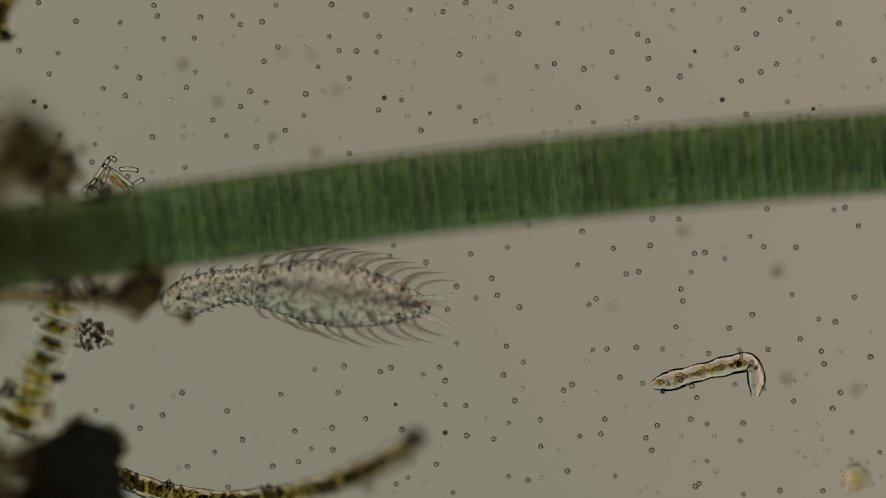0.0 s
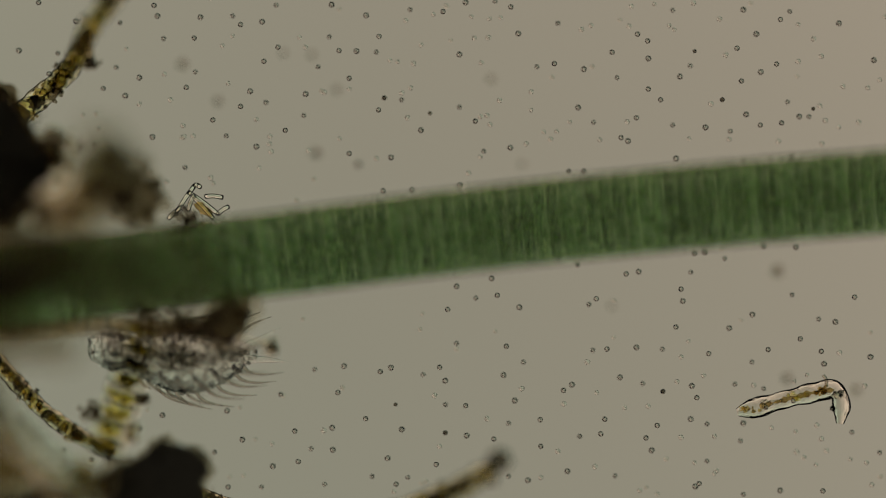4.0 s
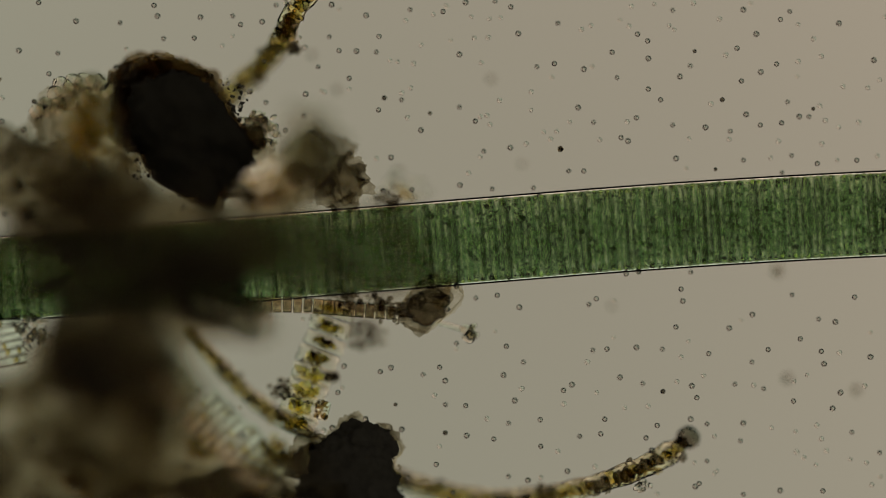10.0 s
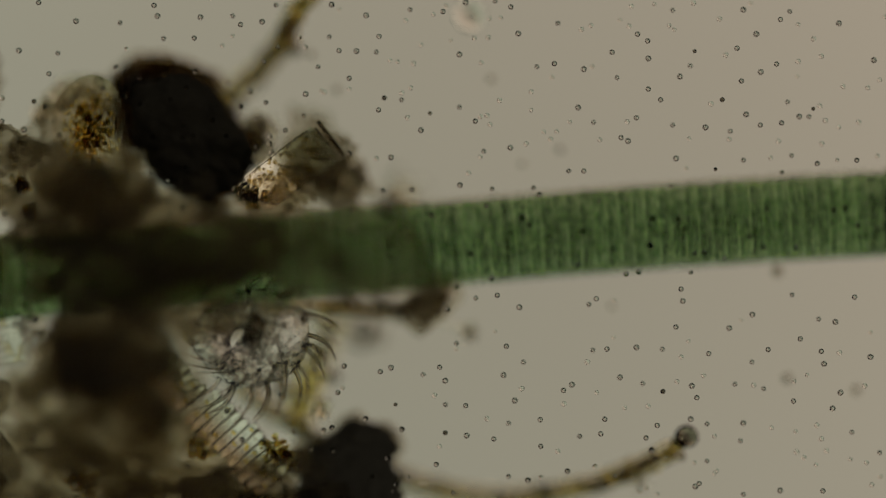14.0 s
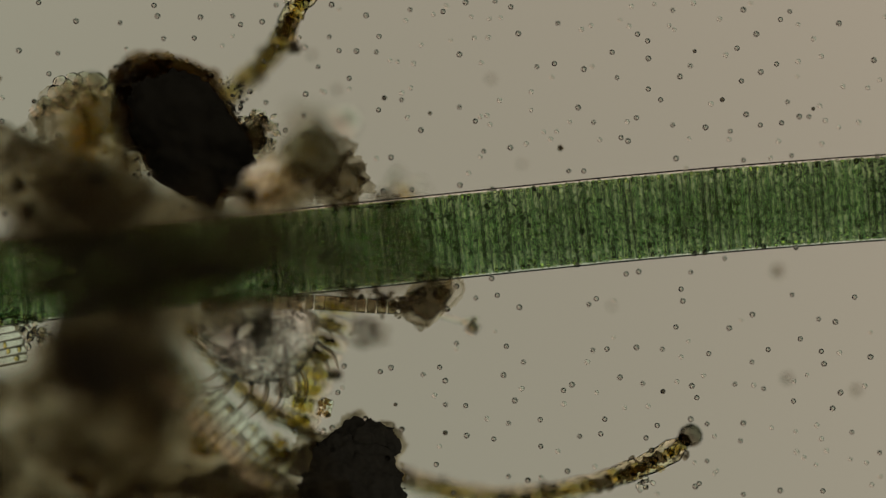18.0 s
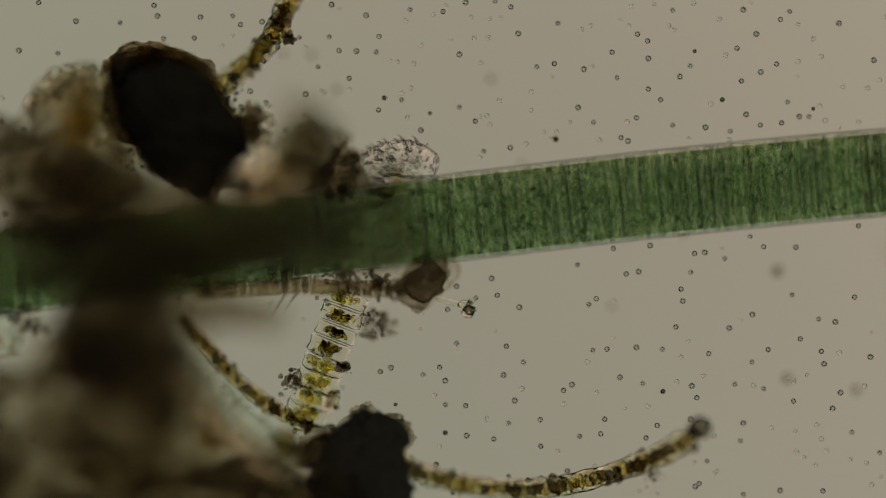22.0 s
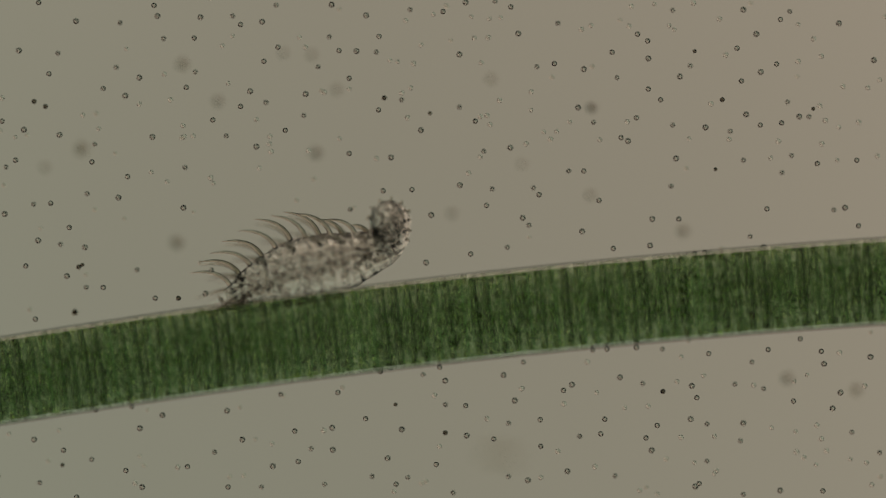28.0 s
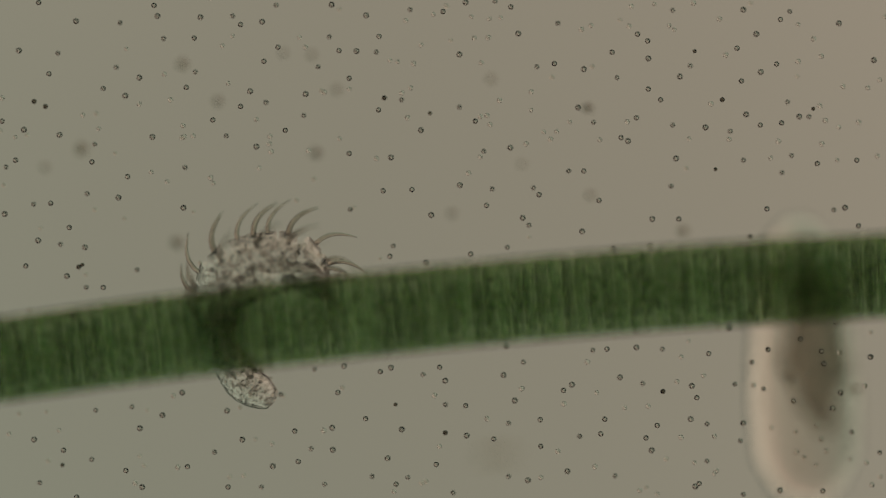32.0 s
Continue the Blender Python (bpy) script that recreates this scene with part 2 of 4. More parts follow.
# ---- lamp window below the slide ----
def lamp_window():
    v, f = [], []
    n = 96
    for r, z in ((LAMP_R, 0.0), (LAMP_R, -1.5), (420.0, -1.5), (420.0, 0.5), (LAMP_R, 0.5)):
        for k in range(n):
            a = 2 * math.pi * k / n
            v.append((r * math.cos(a), r * math.sin(a), z))
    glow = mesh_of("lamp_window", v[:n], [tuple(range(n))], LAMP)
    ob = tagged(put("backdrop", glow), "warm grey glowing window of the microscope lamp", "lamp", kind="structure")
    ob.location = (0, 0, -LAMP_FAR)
    # Unseen black ring, added to block ambient light from below and keep edges dark.
    g = []
    for i in range(5):
        j = (i + 1) % 5
        for k in range(n):
            g.append((i * n + k, i * n + (k + 1) % n, j * n + (k + 1) % n, j * n + k))
    rim = put("trim", mesh_of("blocker_ring", v, g, soot("black_blocker", (0.010, 0.010, 0.010), (0.02, 0.02, 0.02), 2.0)))
    rim.location = (0, 0, -LAMP_FAR)
    tagged(rim, "unseen black ring added round the lamp window to block light", "lamp", kind="structure")


lamp_window()


def slide_glass():
    bm = bmesh.new()
    bmesh.ops.create_cube(bm, size=1)
    for v in bm.verts:
        v.co = Vector((v.co.x * 44, v.co.y * 30, v.co.z * 0.8))
    bmesh.ops.bevel(bm, geom=bm.edges[:], offset=0.12, segments=2, affect="EDGES")
    me = bpy.data.meshes.new("slide_glass")
    bm.to_mesh(me)
    bm.free()
    me.materials.append(SLIDE)
    ob = put("ground", me)
    ob.location = (0, 0, -1.5)
    tagged(ob, "clear glass microscope slide under the water", "slide", kind="structure")


slide_glass()


# ---- the stage's way: seconds, shift in x and y (2.5 mm steps, y down) ----
def track(rows):
    t = [r[0] for r in rows]
    return lambda s: [float(np.interp(s, t, [r[k] for r in rows])) for k in range(1, len(rows[0]))]


SHIFT_UPPER = track([
    (0, -508, -20), (1, -505, -12), (1.5, -503, -8), (2.5, -506, -8), (3.5, -430, 26), (4.5, -285, 30), (5, -62, -65), (5.5, 42, -110),
    (6, 45, -105), (6.5, 59, -77), (7, 65, -68), (7.5, 71, -53), (8, 85, -29), (8.5, 7, 8), (9, 0, 0), (16.5, 0, 0)]
    + [(19, 0, -3), (20, -3, -7), (21, -6, -11), (22, -9, -17), (23, -11, -22), (23.5, -3, -28), (24, -3, -31), (24.5, -229, 67),
       (24.8, -450, 152), (25, -582, 205), (25.5, -788, 269), (26, -817, 266), (26.5, -845, 285), (28.5, -862, 290), (32, -862, 290)])
SHIFT_LOWER = track([
    (0, -482, 0), (1, -482, 3), (2.5, -485, 6), (3.5, -405, 36), (4.5, -262, 40), (5, -44, -55), (5.5, 57, -100), (6, 58, -97), (6.5, 70, -67),
    (7, 73, -62), (7.5, 80, -46), (8, 90, -30), (8.5, 7, 9), (9, 0, 0), (16.5, 0, 0), (19, 8, -6), (20, 11, -9), (21, 16, -14)]
    + [(22, 20, -18), (23, 24, -25), (24, 34, -32), (24.5, -187, 68), (25, -540, 205), (25.5, -745, 270), (26, -775, 270), (26.5, -800, 290), (32, -815, 295)])
# the height in the specimen that lies in focus
FOCUS = track([
    (0, -0.30), (1.1, -0.30), (1.4, -0.14), (1.6, -0.14), (1.9, -0.3), (9.5, -0.30), (9.8, -0.2), (10.0, -0.02), (10.2, 0.02), (10.6, 0.18), (11, 0.3), (14, 0.3),
    (14.5, 0.26), (16.5, 0.22), (17, 0.12), (17.8, 0.03), (20.6, 0.0), (21.4, -0.04), (22, -0.13), (28.5, -0.13), (29.0, -0.11), (29.4, -0.02),
    (29.6, -0.02), (30.0, -0.16), (30.5, -0.28), (32, -0.3)])
# the filament's middle line: its height in the view at two places across it
FILAMENT_Y = track([
    (0, 337, 273), (1, 343, 279), (1.5, 351, 286), (2.5, 361, 293), (3.5, 400, 330), (4.6, 424, 362), (5, 349, 295), (5.5, 312, 265), (6, 315, 268), (6.5, 342, 294),
    (7, 350, 300), (7.5, 366, 317), (8, 398, 350), (8.5, 432, 385), (9, 423, 377), (9.5, 423, 377), (10.2, 433, 383), (11, 433, 381), (13, 432, 387)]
    + [(14.5, 428, 378), (16.5, 426, 368), (17, 423, 362), (18, 418, 354), (19, 413, 348), (20, 405, 338), (21.4, 391, 321), (22, 386, 311), (23, 378, 300),
       (24, 368, 282), (24.5, 439, 357), (25, 533, 455), (25.5, 563, 490), (26, 560, 490), (26.5, 563, 497), (28.5, 566, 503), (29.5, 554, 499), (30, 553, 495)]
    + [(30.5, 543, 488), (31.4, 541, 488), (32, 541, 489)])
BEND = 3.1e-5
TIMES = sorted(set([0, 0.5, 1, 1.1, 1.4, 1.6, 1.9, 2.5, 3, 3.5, 4, 4.5, 4.6, 4.8, 5, 5.2, 5.5, 6, 6.5, 7, 7.5, 8, 8.2, 8.5, 8.7, 9, 9.5, 9.8, 10, 10.2, 10.6, 11, 13, 14, 14.5,
                    15.5, 16.5, 17, 17.8, 18, 19, 20, 20.6, 21, 21.4, 22, 23, 23.5, 24, 24.2, 24.5, 24.8, 25, 25.3, 25.5, 26, 26.5, 27.5, 28.5, 29, 29.4, 29.6, 30, 30.5, 31.4, 32]))


def filament_pose(t):
    """Where the filament's own point 800 lies, and its slope."""
    ox = SHIFT_UPPER(t)[0]
    ya, yb = FILAMENT_Y(t)
    xp = 800 + ox
    sag = [BEND * max(0, x - ox - 1000) ** 2 for x in (800, 1500)]
    m = ((yb - sag[1]) - (ya - sag[0])) / 700
    yp = ya - sag[0] - m * (800 - xp)
    p = at(xp, yp, -FOCUS(t)[0])
    return pose(p.x, p.y, p.z, 0, 0, math.degrees(math.atan(-m)))


REST = filament_pose(9.0).inverted()


def way_of(kind, t):
    """How the stage has carried the specimen at t, from where it lay at 9 s with the focus at its own zero."""
    if kind == "filament":
        return filament_pose(t) @ REST @ Matrix.Translation((0, 0, -FOCUS(9.0)[0]))
    dx, dy = (SHIFT_UPPER if kind == "upper" else SHIFT_LOWER)(t)
    return Matrix.Translation((dx * PX, -dy * PX, -FOCUS(t)[0]))


RIDERS = []


def rides(ob, kind, base):
    ob.matrix_basis = base
    RIDERS.append((ob, kind, base.copy()))
    return ob


def here(px, py, z=0.0, rz=0.0):
    return Matrix.Translation(at(px, py, z)) @ pose(0, 0, 0, 0, 0, rz)


def local(cx, cy, cz, pts):
    c = at(cx, cy, cz)
    return [at(*p) - c for p in pts]


# ---- the green filament ----
def filament():
    body = thing("filament", "long green filament of stacked disc cells in a clear sheath", "alga")
    R, step = 76.0 * PX, 11.6 * PX
    w = step / 2
    discs = []
    for k in range(3):
        q = R * (1, 0.993, 0.987)[k]
        prof = [(-w * 0.98, q * 0.94), (-w * 0.6, q * 0.985), (0, q), (w * 0.6, q * 0.985), (w * 0.98, q * 0.94)]
        discs.append(lathe("cell", prof, GREEN, 32, False, 0.004, k))
    rnd = random.Random(4)
    pigment = {PIGMENT: [], GRANULE: []}
    tv = [(1, 0, 0), (-1, 0, 0), (0, 1, 0), (0, -1, 0), (0, 0, 1), (0, 0, -1)]
    tf = [(0, 2, 4), (2, 1, 4), (1, 3, 4), (3, 0, 4), (2, 0, 5), (1, 2, 5), (3, 1, 5), (0, 3, 5)]
    for mat, count, inner in ((PIGMENT, 44, 0.1), (GRANULE, 50, 0.3)):
        for k in range(5):
            v, f = [], []
            for _ in range(count):
                a, q = rnd.uniform(0, 2 * math.pi), R * rnd.uniform(inner, 0.97)
                p = Vector((rnd.uniform(-0.85, 0.85) * w, q * math.cos(a), q * math.sin(a)))
                r = rnd.uniform(1.6, 3.4) * PX
                base = len(v)
                v.extend(p + Vector((c[0] * r * 0.9, c[1] * r, c[2] * r)) for c in tv)
                f.extend(tuple(base + i for i in g) for g in tf)
            pigment[mat].append(mesh_of("pigment", v, f, mat))
    beads = []
    bv, bf = ICO[1]
    for k in range(8):
        v, f = [], []
        for n in range(38):
            if rnd.random() < (0.12 if k < 4 else 0.6):
                continue
            a, q, r = (n + rnd.uniform(-0.3, 0.3)) * math.pi / 19, R * rnd.uniform(0.91, 0.95), rnd.uniform(2.8, 4.6) * PX
            base = len(v)
            v.extend(Vector((b[0] * r * 0.9, q * math.cos(a) + b[1] * r, q * math.sin(a) + b[2] * r)) for b in bv)
            f.extend(tuple(base + i for i in g) for g in bf)
        beads.append(mesh_of("bead", v, f, LIME))
    wall = [lathe("cross_wall", [(-h * PX, R * 0.9), (-h * PX, R * 0.985), (h * PX, R * 0.985), (h * PX, R * 0.9)], mat, 28, True) for h, mat in ((0.6, WALL), (1.9, WALL))]

    def line(u):
        return Vector(((u - 800) * PX, -BEND * max(0, u - 1000) ** 2 * PX, 0))
    u, count = -520.0, 0
    while u < 2640:
        p, q = line(u), line(u + 4)
        m = frame_of(p, q - p, Vector((0, 0, 1))) @ pose(0, 0, 0, rnd.uniform(0, 360))
        cell = put("cell", discs[rnd.randrange(3)], body, m)
        for mat in pigment:
            tagged(put("pigment", pigment[mat][rnd.randrange(5)], cell, pose(0, 0, 0, rnd.uniform(0, 360))), kind="stuff")
        tagged(put("bead", beads[rnd.randrange(4) + 4 * (count % 2)], cell, pose(0, 0, 0, rnd.uniform(0, 360)), "bright yellow green beads"), kind="stuff")
        count += 1
        put("cross_wall", wall[count % 2], body, m @ Matrix.Translation((w, 0, 0)))
        u += 11.6
    pts = [line(v) for v in range(-520, 2700, 160)]
    put("sheath", tube("sheath", pts, 76.7 * PX, SHEATH, 80, 40, False, True), body, None, "clear thin sheath")
    return rides(body, "filament", filament_pose(9.0) @ Matrix.Translation((0, 0, FOCUS(9.0)[0])))


filament()


# ---- grit, flocs and lumps of the tangle ----
def bit(ob, name, me, dx, dy, z=0.0, rz=0.0, label=""):
    """A part of a clump, dx to the right and dy down from its middle."""
    return put(name, me, ob, pose(dx * PX, -dy * PX, z, 0, 0, rz), label)


def loose(ob, name, rx, ry, rz, n, size, mat, seed, dx, dy, z=0.0, turn=0.0, shell=0.0, sub=1, label=""):
    return tagged(bit(ob, name, grains(name, rx * PX, ry * PX, rz, n, size * PX, mat, seed, shell, sub), dx, dy, z, turn, label), kind="stuff")


def murk(label, kind, cx, cy, cz, mat, seed, *blobs):
    """A soft clump: uneven see-through clots (dx, dy, rx, ry), each with smaller ones round it and crumbs in it."""
    ob = thing("floc", label, "detritus")
    rnd = random.Random(seed)
    for k, (dx, dy, rx, ry) in enumerate(blobs):
        bit(ob, "clot", lump("clot", rx * PX, ry * PX, 0.06, mat, 4, 0.6, 1.9, seed * 5 + k, rnd.uniform(-0.5, 0.5)), dx, dy, rnd.uniform(-0.08, 0.08))
        for n in range(3):
            a, q = rnd.uniform(0, 6.28), rnd.uniform(0.3, 1.0)
            size = rnd.uniform(0.18, 0.34)
            bit(ob, "clot", lump("clot", rx * size * PX, ry * size * rnd.uniform(0.8, 1.3) * PX, 0.05, (VEIL, mat, VEIL)[n], 3, 0.6, 2.1, seed * 31 + 7 * k + n),
                dx + rx * q * math.cos(a), dy + ry * q * math.sin(a), rnd.uniform(-0.12, 0.1))
        loose(ob, "grit", rx, ry, 0.08, int(6 + rx * ry / 420), 5.0, (DARKFLOC, AMBER)[k % 2], seed * 3 + k, dx, dy, 0.0, 0, 0.2)
    return rides(ob, kind, here(cx, cy, cz))


def dark_block():
    ob = thing("dark_lump", "black opaque block of detritus with a brown grainy rim", "detritus")
    t = math.radians(-47)
    bit(ob, "core", boulder("core", 118 * PX, 76 * PX, 0.16, SOOT, 5, 0.26, 2.6, 3, t, 2.4), 8, 14, 0.06)
    loose(ob, "grit", 112, 78, 0.05, 380, 3.6, CRUST, 8, 4, 8, -0.04, 47, 0.9)
    for k, (rx, ry, dx, dy, z) in enumerate(((136, 84, -2, 8, -0.08), (134, 82, -2, 8, -0.02))):
        bit(ob, "cap", boulder("cap", rx * PX, ry * PX, 0.08, CAP, 5, 0.24, 1.9, 5 + k, t, 2.3), dx, dy, z, 0, "dark brown translucent cap")
    for k, (rx, ry, z) in enumerate(((92, 86, -0.17), (86, 82, -0.08))):
        bit(ob, "cap", boulder("cap", rx * PX, ry * PX, 0.06, CAP, 5, 0.16, 2.2, 15 + k, math.radians(-12), 4.0), -40, -38, z, 0, "dark brown translucent cap")
    loose(ob, "grit", 46, 40, 0.08, 150, 5, DARKFLOC, 9, -74, -78, -0.02, 0, 0.75)
    loose(ob, "grit", 74, 12, 0.05, 90, 4.5, AMBER, 11, 10, -104, 0.0, -24, 0.2, 2, "small glassy grains")
    loose(ob, "grit", 84, 10, 0.05, 60, 4, DARKFLOC, 12, 66, -50, -0.02, -58, 0.2)
    rides(ob, "upper", here(325, 228, 0.0))
    ob = thing("grain_cluster", "cluster of glassy round grains on the black block", "detritus")
    loose(ob, "grit", 36, 30, 0.05, 110, 5.6, BEAD, 21, 0, -22, 0.0, 0, 0.5, 2)
    loose(ob, "grit", 24, 36, 0.05, 80, 5.6, BEAD, 22, 12, 26, 0.0, 20, 0.3, 2)
    bit(ob, "core", lump("core", 16 * PX, 24 * PX, 0.03, FLAKE, 4, 0.5, 2.2, 25), -6, 0, -0.05)
    bit(ob, "clot", lump("clot", 24 * PX, 22 * PX, 0.05, MURK, 4, 0.4, 2.0, 23), -8, -14, -0.04)
    bit(ob, "clot", lump("clot", 18 * PX, 26 * PX, 0.05, VEIL, 4, 0.4, 2.0, 24), 4, 16, -0.1)
    rides(ob, "upper", here(455, 245, 0.0))


def golden_cell():
    ob = thing("diatom", "rounded clear cell full of golden brown grains", "diatom")
    bit(ob, "shell", lump("shell", 62 * PX, 84 * PX, 0.10, clear("membrane", (0.95, 0.94, 0.90), (0.99, 0.985, 0.96), 1.015, 0.0, 10), 5, 0.14, 1.3, 61), 0, -6)
    loose(ob, "content", 46, 62, 0.03, 700, 3.4, GOLDGRAIN, 62, 2, 2, 0.0, 0, 0.0, 2, "golden brown grains")
    loose(ob, "content", 40, 40, 0.03, 60, 3.6, GOLD, 63, -4, 34, 0.0, 0, 0.0, 2, "golden brown grains")
    rides(ob, "upper", here(156, 226, 0.28))


def beaded_rim():
    """The crinkled glassy edge of the pale floc."""
    ob = thing("floc", "pale crinkled floc with a glassy beaded edge", "detritus")
    rnd = random.Random(55)
    for dx, dy, r in ((-66, 34, 14), (-48, 28, 16), (-34, 6, 15), (-20, -6, 16), (-2, -14, 17), (18, -16, 18), (38, -14, 16), (52, -2, 14), (10, 6, 18), (-10, 16, 17), (32, 10, 18), (-28, 26, 16)):
        bit(ob, "bead", lump("bead", r * rnd.uniform(0.9, 1.25) * PX, r * PX, r * PX * 0.8, BEAD, 3, 0.3, 1.8, 300 + dx, rnd.uniform(0, 3)), dx, dy, rnd.uniform(-0.04, 0.04))
    for k, (dx, dy, rx, ry) in enumerate(((0, 40, 70, 50),)):
        bit(ob, "clot", lump("clot", rx * PX, ry * PX, 0.06, VEIL, 4, 0.35, 1.6, 310 + k), dx, dy, 0.06)
    rides(ob, "upper", here(132, 162, 0.0))


def tangle():
    dark_block()
    beaded_rim()
    golden_cell()
    brown, dark = "brown cloudy floc of fine detritus", "dark brown clotted floc of detritus"
    # above the filament
    murk(brown, "upper", 140, 262, 0.10, VEIL, 71, (0, 0, 84, 92), (10, 50, 90, 60))
    murk(brown, "upper", 100, 310, 0.62, VEIL, 72, (-20, 10, 100, 70), (70, 40, 100, 50))
    murk(dark, "upper", 205, 318, 0.72, VEIL, 70, (-10, 8, 64, 50), (-50, 30, 80, 50))
    murk(dark, "upper", 18, 268, 0.30, VEIL, 73, (-10, 0, 66, 46), (-30, 30, 66, 56))
    murk(dark, "upper", 190, 370, 0.66, MURK, 74, (-50, 10, 130, 56), (80, 14, 110, 46))
    murk(brown, "upper", 330, 425, 0.60, VEIL, 75, (0, 0, 150, 70), (-90, 20, 150, 60))
    murk(brown, "upper", 440, 440, 0.66, VEIL, 76, (-40, 0, 110, 60), (-10, 10, 80, 44))
    murk(brown, "upper", 190, 480, 0.70, VEIL, 77, (40, 0, 110, 50), (110, 6, 100, 50))
    murk(brown, "upper", 60, 470, 0.55, VEIL, 78, (-30, 0, 130, 60), (100, 10, 110, 60))
    murk(brown, "upper", 310, 505, 0.70, VEIL, 79, (-60, 0, 150, 48), (20, 10, 110, 40))
    murk(brown, "upper", 480, 335, 0.50, VEIL, 80, (0, 14, 54, 34), (30, 16, 40, 32))
    murk(brown, "upper", 555, 285, 0.16, VEIL, 81, (14, 10, 50, 52), (-24, 40, 44, 30))
    murk(dark, "upper", 604, 318, -0.02, MURK, 82, (0, 0, 36, 44), (8, 8, 36, 34))
    murk(brown, "upper", 552, 262, 0.72, VEIL, 83, (0, 0, 46, 60), (0, 20, 60, 40))
    murk(brown, "filament", 640, 436, 0.85, VEIL, 85, (10, 0, 116, 66), (-130, 0, 110, 62))
    murk(dark, "upper", -130, 330, 0.4, MURK, 86, (-10, 0, 110, 90), (30, 90, 110, 90))
    murk(dark, "upper", -62, 168, 0.0, MURK, 87, (0, 0, 46, 74), (-6, 10, 40, 60), (6, -20, 36, 40))
    # below the filament
    murk(dark, "lower", 195, 612, 0.74, MURK, 91, (0, 0, 96, 84), (-10, -6, 84, 74), (-40, 30, 90, 60))
    murk(brown, "lower", 60, 760, 0.78, VEIL, 92, (-60, 20, 140, 110), (170, 20, 110, 100))
    murk(brown, "lower", 190, 690, 0.66, VEIL, 93, (0, 0, 110, 90), (-20, 50, 130, 80))
    murk(brown, "lower", 80, 830, 0.60, VEIL, 94, (0, 0, 150, 80), (70, 30, 150, 70))
    murk(brown, "lower", 310, 740, 0.74, VEIL, 96, (0, 0, 76, 80), (-10, 70, 110, 66))
    murk(brown, "lower", 300, 880, 0.34, VEIL, 97, (0, 0, 190, 56), (60, 10, 150, 50))
    murk(brown, "lower", 450, 812, 0.78, VEIL, 98, (-10, 14, 80, 28), (60, 16, 70, 26))
    murk(dark, "lower", 440, 905, 0.22, MURK, 99, (0, 0, 190, 62), (40, 40, 150, 66))
    murk(dark, "lower", -130, 760, 0.4, MURK, 100, (0, 0, 110, 130), (20, 90, 130, 100))
    murk(brown, "lower", 400, 570, 0.80, VEIL, 101, (-20, 0, 70, 26), (30, 4, 60, 26))
    murk(brown, "lower", 275, 640, 0.78, VEIL, 104, (0, 0, 80, 90), (-20, 40, 90, 80))
    murk(dark, "lower", 150, 640, 0.74, VEIL, 103, (-8, 0, 60, 60), (14, 6, 60, 50))
    murk(dark, "lower", 70, 945, 0.60, VEIL, 106, (0, 0, 150, 70), (130, 16, 130, 64))
    ob = thing("dark_lump", "black grainy clump of detritus that holds a curved thread", "detritus")
    for k, (dx, dy, rx, ry, z) in enumerate(((18, -6, 56, 52, 0.02), (-28, 14, 48, 44, 0.05), (26, 44, 60, 54, 0.06), (-30, 66, 62, 50, 0.08), (36, 90, 66, 50, 0.08))):
        bit(ob, "core", lump("core", rx * PX, ry * PX, 0.05, CRUST, 5, 0.26, 2.8, 17 + 9 * k, k * 1.1), dx, dy, z)
    bit(ob, "clot", lump("clot", 60 * PX, 56 * PX, 0.06, MURK, 5, 0.5, 1.8, 18), 12, -8, -0.06)
    bit(ob, "clot", lump("clot", 56 * PX, 42 * PX, 0.06, MURK, 5, 0.4, 1.6, 20), -58, 10, 0.0, 0, "brown translucent rim")
    bit(ob, "clot", lump("clot", 36 * PX, 32 * PX, 0.05, FLAKE, 5, 0.4, 1.9, 30), -66, 16, -0.02)
    loose(ob, "grit", 46, 40, 0.06, 150, 4.2, DARKFLOC, 31, -60, 16, 0.0, 0, 0.6)
    loose(ob, "grit", 66, 60, 0.08, 420, 3.4, DARKFLOC, 21, 12, 4, -0.02, 0, 0.9)
    loose(ob, "grit", 62, 52, 0.08, 260, 2.2, CRUST, 22, 10, 2, 0.0, 0, 0.85)
    loose(ob, "grit", 64, 60, 0.08, 200, 2.2, CRUST, 24, 30, 66, 0.04, 0, 0.85)
    rides(ob, "lower", here(622, 806, -0.02))
    for kind, x, y, z, r, n, mats, seed in (("upper", 440, 345, 0.30, 30, 46, (SILICA, GOLD), 121), ("upper", 32, 325, 0.30, 16, 24, (SILICA, GOLD), 122), ("upper", 48, 375, 0.27, 20, 24, (GOLD, SILICA), 123), ("upper", 56, 584, 0.04, 40, 44, (SILICA, BEAD), 127),
                                            ("lower", 140, 850, 0.28, 34, 40, (SILICA, GOLD), 124), ("lower", 350, 795, 0.24, 26, 30, (OLIVE, GOLD), 125), ("lower", 490, 800, 0.22, 34, 60, (OLIVE, GOLD), 126)):
        ob = thing("grain_cluster", "glinting cluster of glassy golden crumbs in the floc", "detritus")
        for k, mat in enumerate(mats):
            loose(ob, "grit", r, r * 0.7, 0.05, n, 6, mat, seed + 50 * k, 6 * k, 4 * k, 0.0, -35, 0.0, 2)
        rides(ob, kind, here(x, y, z))


tangle()


